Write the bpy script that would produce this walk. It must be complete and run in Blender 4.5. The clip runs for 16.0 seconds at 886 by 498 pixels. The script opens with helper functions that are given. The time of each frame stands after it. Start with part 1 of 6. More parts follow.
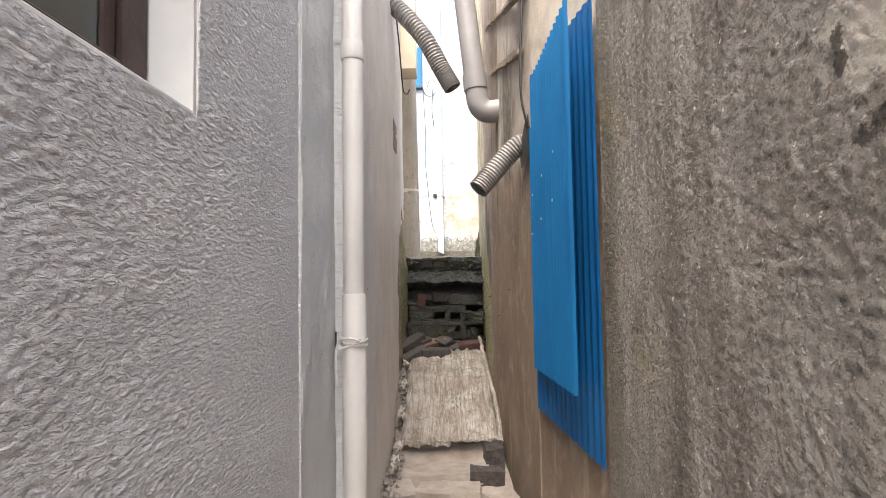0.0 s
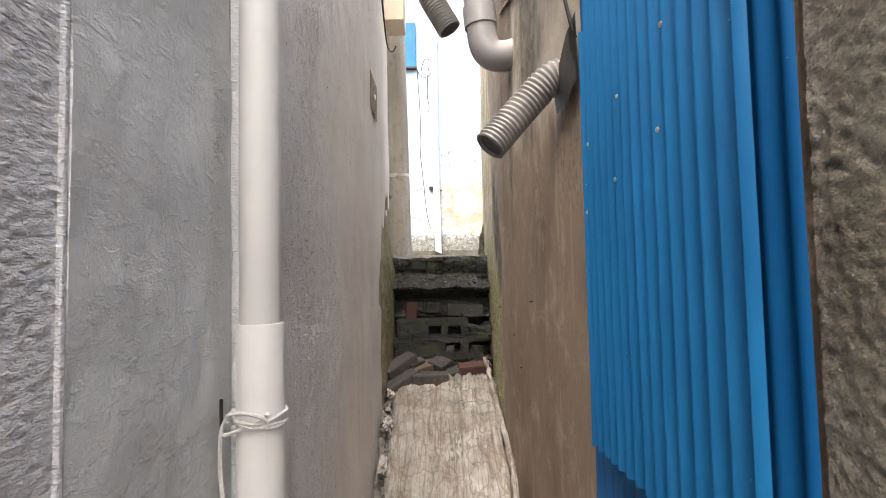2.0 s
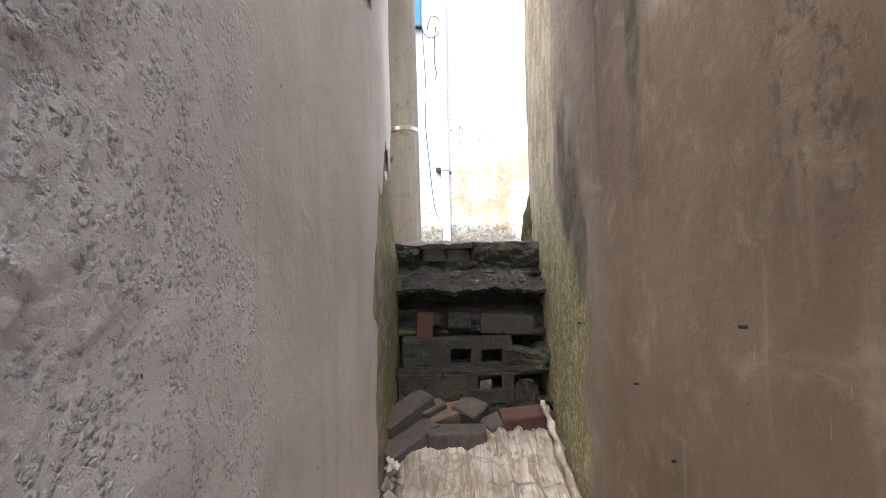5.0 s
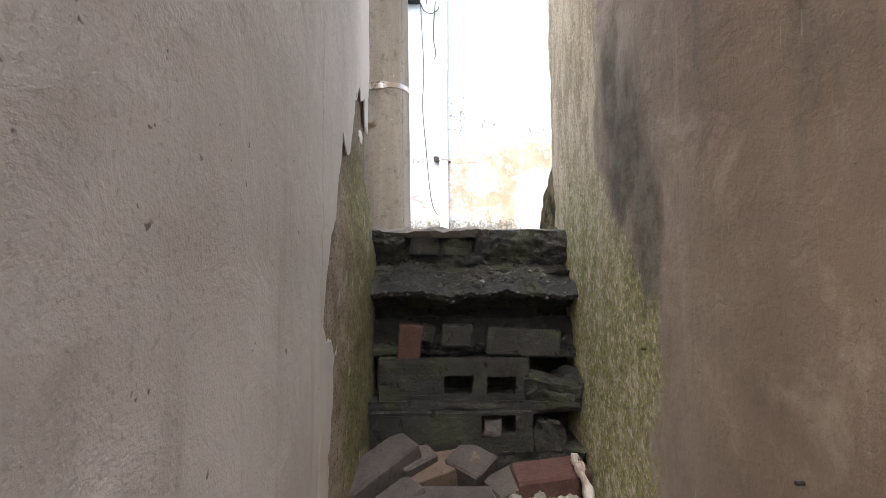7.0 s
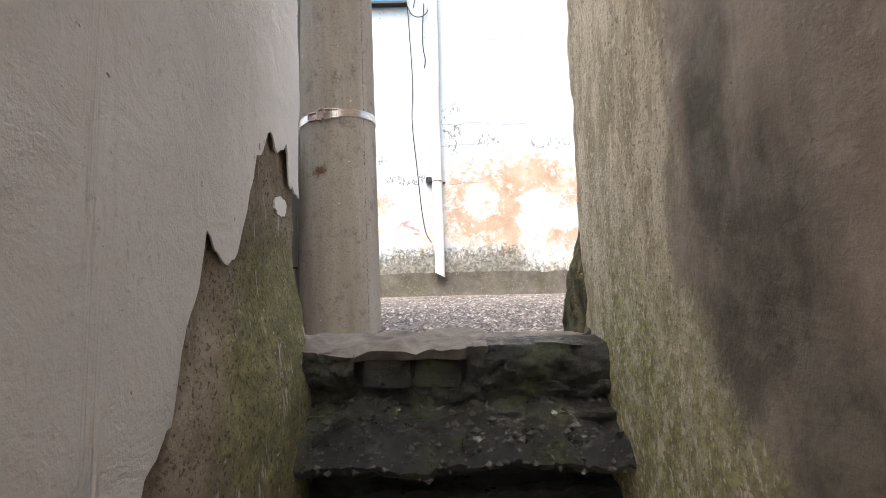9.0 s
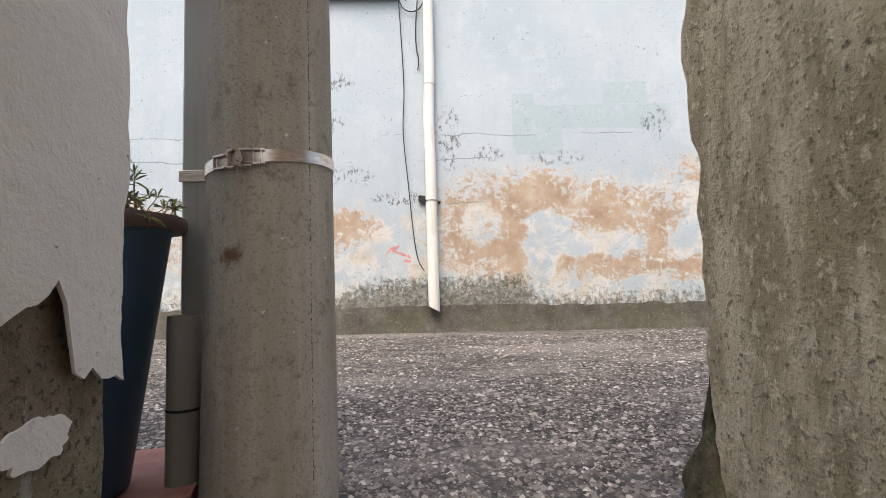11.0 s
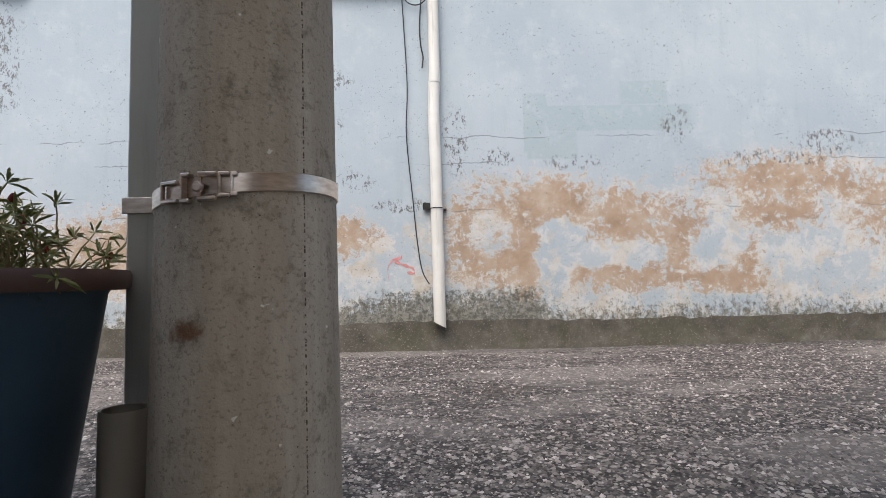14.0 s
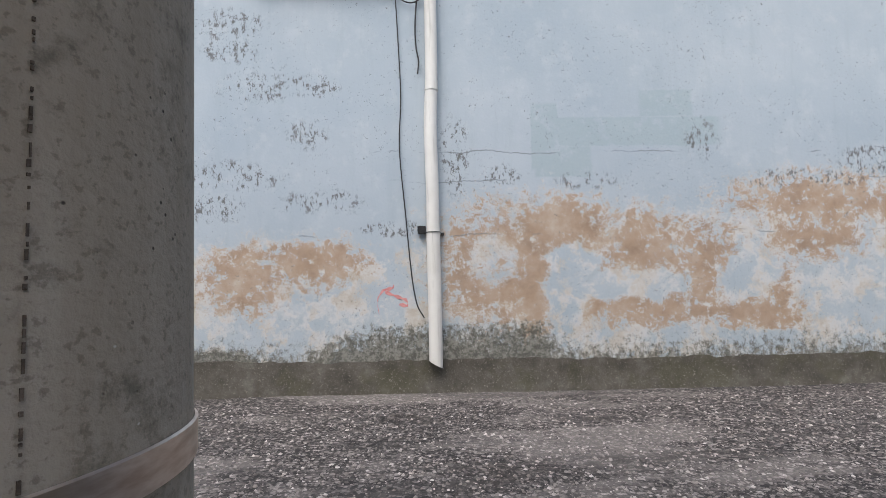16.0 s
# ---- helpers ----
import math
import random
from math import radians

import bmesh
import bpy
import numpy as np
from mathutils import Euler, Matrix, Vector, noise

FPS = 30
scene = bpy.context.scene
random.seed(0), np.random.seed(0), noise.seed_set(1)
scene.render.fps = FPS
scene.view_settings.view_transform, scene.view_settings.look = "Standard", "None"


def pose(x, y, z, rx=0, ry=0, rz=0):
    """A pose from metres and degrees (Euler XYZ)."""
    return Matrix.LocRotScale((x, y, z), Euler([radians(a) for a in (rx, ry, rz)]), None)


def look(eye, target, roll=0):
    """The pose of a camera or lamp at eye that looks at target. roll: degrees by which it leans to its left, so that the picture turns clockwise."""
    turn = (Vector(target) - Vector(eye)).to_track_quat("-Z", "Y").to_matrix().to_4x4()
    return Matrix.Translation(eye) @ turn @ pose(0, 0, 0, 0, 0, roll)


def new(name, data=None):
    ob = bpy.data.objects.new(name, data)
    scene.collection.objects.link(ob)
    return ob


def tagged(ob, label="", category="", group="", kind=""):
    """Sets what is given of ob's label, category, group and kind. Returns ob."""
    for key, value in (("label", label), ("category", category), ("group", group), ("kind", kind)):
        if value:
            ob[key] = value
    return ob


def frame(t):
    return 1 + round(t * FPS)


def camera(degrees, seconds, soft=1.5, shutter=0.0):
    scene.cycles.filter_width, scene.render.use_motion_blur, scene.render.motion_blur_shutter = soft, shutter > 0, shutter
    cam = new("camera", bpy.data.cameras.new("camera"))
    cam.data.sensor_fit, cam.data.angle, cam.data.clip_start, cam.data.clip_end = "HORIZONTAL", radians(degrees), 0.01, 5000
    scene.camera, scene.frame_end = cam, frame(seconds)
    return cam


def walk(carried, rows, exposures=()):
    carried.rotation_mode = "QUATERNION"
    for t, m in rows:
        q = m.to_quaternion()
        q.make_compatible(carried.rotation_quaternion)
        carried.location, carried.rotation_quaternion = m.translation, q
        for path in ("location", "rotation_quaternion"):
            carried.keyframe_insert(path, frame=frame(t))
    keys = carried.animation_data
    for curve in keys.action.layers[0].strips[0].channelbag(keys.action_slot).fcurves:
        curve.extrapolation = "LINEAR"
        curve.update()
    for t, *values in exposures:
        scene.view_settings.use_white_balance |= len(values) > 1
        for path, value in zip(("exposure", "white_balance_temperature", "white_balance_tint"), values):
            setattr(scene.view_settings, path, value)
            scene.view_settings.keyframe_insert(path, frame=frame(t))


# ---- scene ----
cam = camera(84.0, 16.0, soft=0.7)
PATH = [
    (0, (0.143, 1.379, -0.154), (0.147, 3.376, -0.057), -0.9),
    (0.5, (0.129, 1.626, -0.13), (0.132, 3.624, -0.032), -0.8),
    (1, (0.125, 1.889, -0.082), (0.129, 3.887, 0.014), -1.0),
    (1.5, (0.147, 2.128, -0.12), (0.154, 4.125, -0.018), -1.1),
    (2, (0.171, 2.366, -0.135), (0.179, 4.364, -0.035), -1.2),
    (2.5, (0.173, 2.565, -0.2), (0.177, 4.563, -0.102), -1.1),
    (3, (0.115, 2.765, -0.185), (0.123, 4.762, -0.089), -1.3),
    (3.5, (0.064, 2.958, -0.224), (0.071, 4.955, -0.129), -1.3),
    (4, (0.027, 3.219, -0.203), (0.049, 5.217, -0.116), -1.1),
    (4.5, (0.013, 3.485, -0.161), (0.031, 5.483, -0.061), -1.1),
    (6.8, (0.022, 4.292, -0.168), (0.049, 6.289, -0.066), -0.5),
    (7, (0.037, 4.374, -0.177), (0.06, 6.371, -0.069), -0.2),
    (7.5, (0.095, 4.628, -0.004), (0.117, 6.624, 0.113), -0.5),
    (8, (0.109, 4.726, 0.113), (0.129, 6.722, 0.236), -1.2),
    (8.2, (0.139, 4.76, 0.121), (0.143, 6.756, 0.25), -1.6),
    (10.3, (0.1, 5.606, 0.428), (0.136, 7.602, 0.547), -1.3),
    (10.5, (0.108, 5.656, 0.482), (0.144, 7.652, 0.603), -1.3),
    (11, (0.13, 5.734, 0.499), (0.169, 7.73, 0.622), -1.2),
    (11.5, (0.096, 5.84, 0.509), (0.138, 7.836, 0.633), -1.1),
    (12, (0.071, 5.914, 0.632), (0.117, 7.91, 0.755), -1.1),
    (12.5, (0.098, 5.896, 0.648), (0.143, 7.892, 0.768), -0.9),
    (13, (0.098, 5.911, 0.62), (0.15, 7.907, 0.741), -1.0),
    (13.5, (0.121, 5.969, 0.52), (0.167, 7.965, 0.644), -1.0),
    (14, (0.051, 6.062, 0.623), (0.104, 8.058, 0.745), -1.2),
    (14.5, (0.034, 6.15, 0.707), (0.09, 8.145, 0.829), -1.0),
    (15, (0.091, 6.314, 0.701), (0.150, 8.309, 0.826), -1.1),
    (15.5, (0.098, 6.465, 0.727), (0.161, 8.460, 0.850), -1.0),
    (16, (0.062, 6.551, 0.889), (0.130, 8.546, 1.010), -0.9),
]

# ---- light ----
EXPOSURES = [(0, 2.5, 6450, 9), (1.5, 2.6, 6400, 8), (3.0, 2.3, 6450, 9), (4.5, 2.5, 6350, 10), (7.0, 2.45, 6250, 10), (8.2, 2.35, 6350, 10), (9.3, 1.95, 6500, 10), (10.3, 1.5, 6600, 9), (11.0, 1.3, 6550, 9),
             (12.0, 1.05, 6300, 9), (13.0, 0.95, 6250, 9), (15.0, 0.9, 6050, 8), (16.0, 0.7, 5950, 8)]
walk(cam, [(t, look(eye, target, roll)) for t, eye, target, roll in PATH], EXPOSURES)

world = bpy.data.worlds.new("overcast_sky")
scene.world = world
world.use_nodes = True
wn = world.node_tree.nodes
wl = world.node_tree.links
sky = wn.new("ShaderNodeTexSky")
sky.sky_type = "NISHITA"
sky.sun_disc = False
sky.sun_elevation = radians(55)
sky.sun_rotation = radians(200)
sky.dust_density = 6.0
sky.air_density = 1.0
wn["Background"].inputs["Strength"].default_value = 0.15
wl.new(sky.outputs["Color"], wn["Background"].inputs["Color"])

sun_data = bpy.data.lights.new("sun", "SUN")
sun_data.energy = 0.5
sun_data.angle = radians(40)
sun_data.color = (1.0, 0.97, 0.93)
sun = new("sun", sun_data)
sun.matrix_world = look((-1, 4.5, 12), (0.3, 7.5, 0.0))

# ---- materials ----


def socket(node, value, links):
    """Join a value or an output to a socket."""
    def put(name, v):
        if isinstance(v, (int, float)):
            node.inputs[name].default_value = v
        elif isinstance(v, tuple):
            node.inputs[name].default_value = v if len(v) != 3 or node.inputs[name].type == "VECTOR" else (*v, 1)
        else:
            links.new(v, node.inputs[name])
    for k, v in value.items():
        put(k, v)
    return node


class Mat:
    """A small builder of node materials."""

    def __init__(self, name, rough=0.8, metal=0.0, spec=0.4):
        self.m = bpy.data.materials.new(name)
        self.m.use_nodes = True
        self.n, self.l = self.m.node_tree.nodes, self.m.node_tree.links
        self.b = self.n["Principled BSDF"]
        self.b.inputs["Roughness"].default_value = rough
        self.b.inputs["Metallic"].default_value = metal
        self.b.inputs["Specular IOR Level"].default_value = spec
        self.pos = self.n.new("ShaderNodeNewGeometry").outputs["Position"]

    def node(self, kind, **value):
        return socket(self.n.new(kind), {k.replace("_", " "): v for k, v in value.items()}, self.l)

    def maths(self, op, a, b=0.0, c=0.0):
        nd = self.n.new("ShaderNodeMath")
        nd.operation = op
        for i, v in enumerate((a, b, c)):
            if isinstance(v, (int, float)):
                nd.inputs[i].default_value = v
            else:
                self.l.new(v, nd.inputs[i])
        return nd.outputs[0]

    def vec(self, op, a, b):
        nd = self.n.new("ShaderNodeVectorMath")
        nd.operation = op
        for i, v in enumerate((a, b)):
            if isinstance(v, tuple):
                nd.inputs[i].default_value = v
            else:
                self.l.new(v, nd.inputs[i])
        return nd

    def scaled(self, sx, sy, sz):
        return self.vec("MULTIPLY", self.pos, (sx, sy, sz)).outputs[0]

    def noise(self, scale, detail=4.0, rough=0.6, where=None, warp=0.0):
        nd = self.n.new("ShaderNodeTexNoise")
        self.l.new(where or self.pos, nd.inputs["Vector"])
        nd.inputs["Scale"].default_value = scale
        nd.inputs["Detail"].default_value = detail
        nd.inputs["Roughness"].default_value = rough
        nd.inputs["Distortion"].default_value = warp
        return nd.outputs["Fac"]

    def voronoi(self, scale, where=None, out="Distance", rand=1.0):
        nd = self.n.new("ShaderNodeTexVoronoi")
        self.l.new(where or self.pos, nd.inputs["Vector"])
        nd.inputs["Scale"].default_value = scale
        nd.inputs["Randomness"].default_value = rand
        return nd.outputs[out]

    def ramp(self, fac, *stops):
        nd = self.n.new("ShaderNodeValToRGB")
        els = nd.color_ramp.elements
        while len(els) < len(stops):
            els.new(0.5)
        for e, (p, c) in zip(els, stops):
            e.position = p
            e.color = (c, c, c, 1) if isinstance(c, (int, float)) else (*c, 1)
        self.l.new(fac, nd.inputs["Fac"])
        return nd.outputs["Color"]

    def step(self, fac, lo, hi):
        nd = self.n.new("ShaderNodeMapRange")
        nd.interpolation_type = "SMOOTHSTEP"
        self.l.new(fac, nd.inputs["Value"])
        nd.inputs["From Min"].default_value = lo
        nd.inputs["From Max"].default_value = hi
        return nd.outputs["Result"]

    def mix(self, fac, a, b, kind="MIX"):
        nd = self.n.new("ShaderNodeMix")
        nd.data_type, nd.blend_type = "RGBA", kind
        for i, v in ((0, fac), (6, a), (7, b)):
            if isinstance(v, (int, float)):
                nd.inputs[i].default_value = v if i == 0 else (v, v, v, 1)
            elif isinstance(v, tuple):
                nd.inputs[i].default_value = (*v, 1)
            else:
                self.l.new(v, nd.inputs[i])
        return nd.outputs[2]

    def axes(self):
        nd = self.n.new("ShaderNodeSeparateXYZ")
        self.l.new(self.pos, nd.inputs[0])
        return nd.outputs

    def blobs(self, spots, along_y=False):
        """The highest of several soft ellipses on a wall: (along, z, half width, half height)."""
        best = None
        for x, z, rx, rz in spots:
            mid, size = ((0, x, z), (0, 1 / rx, 1 / rz)) if along_y else ((x, 0, z), (1 / rx, 0, 1 / rz))
            d = self.vec("MULTIPLY", self.vec("SUBTRACT", self.pos, mid).outputs[0], size)
            ln = self.vec("LENGTH", d.outputs[0], (0, 0, 0)).outputs["Value"]
            v = self.maths("SUBTRACT", 1.0, ln)
            best = v if best is None else self.maths("MAXIMUM", best, v)
        return best

    def boards(self, spots):
        """Squared patches on a wall: (along, z, half width, half height)."""
        best = None
        x, y, z = self.axes()
        for cx, cz, rx, rz in spots:
            ax = self.maths("DIVIDE", self.maths("ABSOLUTE", self.maths("SUBTRACT", x, cx)), rx)
            az = self.maths("DIVIDE", self.maths("ABSOLUTE", self.maths("SUBTRACT", z, cz)), rz)
            v = self.maths("SUBTRACT", 1.0, self.maths("MAXIMUM", ax, az))
            best = v if best is None else self.maths("MAXIMUM", best, v)
        return best

    def shaken(self, scale, detail, rough, amount):
        """The position, shaken by a noise."""
        nd = self.n.new("ShaderNodeTexNoise")
        self.l.new(self.pos, nd.inputs["Vector"])
        nd.inputs["Scale"].default_value, nd.inputs["Detail"].default_value, nd.inputs["Roughness"].default_value = scale, detail, rough
        off = self.vec("MULTIPLY", self.vec("SUBTRACT", nd.outputs["Color"], (0.5, 0.5, 0.5)).outputs[0], (amount, amount, amount)).outputs[0]
        return self.vec("ADD", self.pos, off).outputs[0]

    def bump(self, height, strength=0.5, dist=0.01):
        nd = self.n.new("ShaderNodeBump")
        nd.inputs["Strength"].default_value = strength
        nd.inputs["Distance"].default_value = dist
        self.l.new(height, nd.inputs["Height"])
        if self.b.inputs["Normal"].is_linked:
            self.l.new(self.b.inputs["Normal"].links[0].from_socket, nd.inputs["Normal"])
        self.l.new(nd.outputs["Normal"], self.b.inputs["Normal"])

    def colour(self, c):
        if isinstance(c, tuple):
            self.b.inputs["Base Color"].default_value = (*c, 1)
        else:
            self.l.new(c, self.b.inputs["Base Color"])
        return self

    def gloss(self, fac):
        self.l.new(fac, self.b.inputs["Roughness"])


def mat_stucco_light():
    k = Mat("light_grey_stucco", 0.9)
    base = k.ramp(k.noise(1.6, 5), (0.3, (0.66, 0.65, 0.655)), (0.7, (0.75, 0.745, 0.75)))
    base = k.mix(k.step(k.noise(70, 3), 0.45, 0.7), base, (0.80, 0.795, 0.80))
    k.colour(k.mix(k.step(k.noise(5, 6), 0.62, 0.8), base, (0.40, 0.39, 0.38)))
    k.bump(k.noise(84, 4, 0.6, k.scaled(1, 0.62, 1.4), 0.4), 1.0, 0.016)
    k.bump(k.noise(260, 3), 0.6, 0.004)
    return k.m


def mat_smooth_grey():
    k = Mat("troweled_grey_render", 0.75)
    base = k.ramp(k.noise(2.2, 6, 0.65), (0.3, (0.58, 0.59, 0.585)), (0.75, (0.72, 0.725, 0.72)))
    k.colour(k.mix(k.step(k.noise(9, 6), 0.6, 0.85), base, (0.33, 0.33, 0.32)))
    k.bump(k.noise(1.0, 8, 0.72, k.scaled(8, 16, 9), 0.6), 0.9, 0.02)
    k.bump(k.maths("ABSOLUTE", k.maths("SUBTRACT", k.noise(11, 3, 0.5, warp=1.0), 0.5)), 0.3, 0.008)
    k.bump(k.step(k.noise(1.0, 6, 0.65, k.scaled(10, 16, 34), 0.3), 0.5, 0.75), 0.55, 0.010)
    k.bump(k.noise(150, 2), 0.3, 0.003)
    return k.m


def mat_left_plaster():
    """Plaster that is grey and coarse beside the pipe and beige further in, with daylight painted in at the mouth."""
    k = Mat("beige_grey_plaster", 0.85)
    x, y, z = k.axes()
    edge = k.maths("ADD", y, k.maths("MULTIPLY", k.noise(2.5, 5, 0.6, k.scaled(1, 1, 0.35)), 1.2))
    grey = k.ramp(k.noise(3, 7, 0.65), (0.3, (0.62, 0.605, 0.595)), (0.7, (0.74, 0.725, 0.715)))
    beige = k.ramp(k.noise(2.2, 6), (0.3, (0.57, 0.54, 0.51)), (0.75, (0.74, 0.71, 0.68)))
    base = k.mix(k.step(edge, 4.5, 5.1), grey, beige)
    streak = k.noise(1.0, 5, 0.6, k.scaled(4, 14, 0.9))
    base = k.mix(k.maths("MULTIPLY", k.step(streak, 0.55, 0.8), 0.45), base, (0.34, 0.31, 0.27))
    base = k.mix(k.maths("MULTIPLY", k.step(k.noise(85, 5, 0.7), 0.56, 0.7), 0.22), base, (0.34, 0.31, 0.28))
    # paler near the mouth: the daylight falling there, put into the colour
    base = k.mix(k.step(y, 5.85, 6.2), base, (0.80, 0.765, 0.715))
    pits = k.maths("MULTIPLY", k.step(k.noise(95, 2, 0.5, k.scaled(1, 1, 0.75)), 0.60, 0.68), k.step(k.noise(3.4, 4), 0.42, 0.58))
    base = k.mix(k.maths("MULTIPLY", pits, 0.3), base, (0.30, 0.27, 0.24))
    k.colour(k.mix(k.step(k.noise(30, 3), 0.70, 0.74), base, (0.22, 0.19, 0.16)))
    k.bump(k.noise(9, 6, 0.6, warp=0.5), 0.4, 0.016)
    coarse = k.step(k.maths("ABSOLUTE", k.maths("SUBTRACT", edge, 4.56)), 0.40, 0.05)
    grit = k.maths("MULTIPLY", k.noise(105, 5, 0.72), k.maths("ADD", k.maths("MULTIPLY", coarse, 1.0), 0.08))
    k.bump(grit, 0.6, 0.008)
    grains = k.maths("MULTIPLY", k.step(k.voronoi(125, k.shaken(60, 4, 0.7, 0.012)), 0.62, 0.1), k.step(k.noise(26, 6, 0.7), 0.44, 0.60))
    k.bump(k.maths("MULTIPLY", grains, k.maths("ADD", coarse, k.maths("MULTIPLY", k.step(y, 4.6, 4.1), 0.35))), 0.8, 0.0055)
    k.bump(pits, -1.0, 0.012)
    k.bump(k.noise(200, 3), 0.35, 0.003)
    return k.m


def mat_old_render():
    """The damp brown render that shows where the plaster has come off."""
    k = Mat("mossy_bare_render", 0.9)
    x, y, z = k.axes()
    base = k.ramp(k.noise(9, 8, 0.7), (0.3, (0.15, 0.112, 0.075)), (0.5, (0.31, 0.25, 0.185)), (0.72, (0.46, 0.39, 0.31)))
    damp = k.maths("ADD", y, k.maths("MULTIPLY", k.maths("SUBTRACT", k.noise(5, 7, 0.7), 0.5), 0.45))
    damp = k.maths("ADD", damp, k.maths("MULTIPLY", k.step(z, 0.5, -0.3), 0.12))
    green = k.ramp(k.noise(24, 8, 0.75), (0.3, (0.055, 0.058, 0.022)), (0.5, (0.15, 0.15, 0.05)), (0.68, (0.30, 0.285, 0.12)))
    base = k.mix(k.maths("MULTIPLY", k.maths("MULTIPLY", k.step(damp, 5.88, 6.02), k.step(z, 0.40, 0.18)), 0.8), base, green)
    base = k.mix(k.maths("MULTIPLY", k.step(k.noise(110, 4), 0.54, 0.64), 0.8), base, (0.06, 0.052, 0.035))
    base = k.mix(k.maths("MULTIPLY", k.step(k.noise(1.0, 6, 0.7, k.scaled(20, 30, 7)), 0.60, 0.66), 0.8), base, (0.50, 0.48, 0.43))
    k.colour(k.mix(k.step(k.noise(60, 4), 0.66, 0.71), base, (0.40, 0.38, 0.33)))
    k.bump(k.noise(45, 8, 0.7), 0.9, 0.014)
    return k.m


def mat_right_rough():
    """Weathered grey-brown pebble render with run-off streaks."""
    k = Mat("weathered_pebble_render", 0.92)
    streak = k.noise(1.0, 7, 0.66, k.scaled(5, 9, 2.0))
    base = k.ramp(streak, (0.28, (0.11, 0.095, 0.08)), (0.48, (0.235, 0.21, 0.186)), (0.72, (0.40, 0.37, 0.345)))
    base = k.mix(k.maths("MULTIPLY", k.step(k.noise(1.5, 5), 0.45, 0.7), 0.7), base, (0.34, 0.325, 0.305))
    base = k.mix(k.maths("MULTIPLY", k.step(k.noise(2.4, 6), 0.56, 0.7), 0.5), base, (0.29, 0.25, 0.15))
    base = k.mix(k.maths("MULTIPLY", k.step(k.noise(95, 4, 0.7), 0.5, 0.62), 0.75), base, (0.13, 0.11, 0.09))
    base = k.mix(k.step(k.noise(75, 3, 0.6), 0.64, 0.70), base, (0.50, 0.47, 0.44))
    jag = k.maths("MULTIPLY", k.maths("SUBTRACT", k.noise(14, 6, 0.7), 0.5), 1.6)
    true_pos = k.pos
    k.pos = k.shaken(16, 8, 0.75, 0.22)
    gone = k.step(k.maths("ADD", k.blobs([(1.99, 0.15, 0.07, 0.10), (1.9, 0.26, 0.12, 0.11)], True), jag), 0.0, 0.35)
    k.pos = true_pos
    base = k.mix(gone, base, (0.46, 0.42, 0.37))
    # small broken-out spots: their dark depth is painted, the face stays whole
    k.pos = k.shaken(30, 6, 0.75, 0.07)
    hole_shade = k.step(k.maths("ADD", k.blobs([(2.0, 0.015, 0.03, 0.017), (1.97, 0.03, 0.02, 0.02), (2.035, 0.14, 0.016, 0.05)], True), k.maths("MULTIPLY", jag, 0.9)), 0.05, 0.4)
    k.pos = true_pos
    base = k.mix(k.maths("MULTIPLY", hole_shade, 0.9), base, (0.05, 0.042, 0.035))
    run = k.blobs([(2.96, -0.2, 0.10, 1.6), (2.7, -1.3, 0.6, 0.7)], True)
    base = k.mix(k.maths("MULTIPLY", k.step(k.maths("ADD", run, k.maths("MULTIPLY", jag, 0.5)), 0.0, 0.7), 0.55), base, (0.13, 0.115, 0.075))
    k.colour(base)
    k.bump(k.noise(100, 5, 0.7), 1.0, 0.012)
    k.bump(k.noise(260, 3, 0.7), 0.5, 0.004)
    return k.m


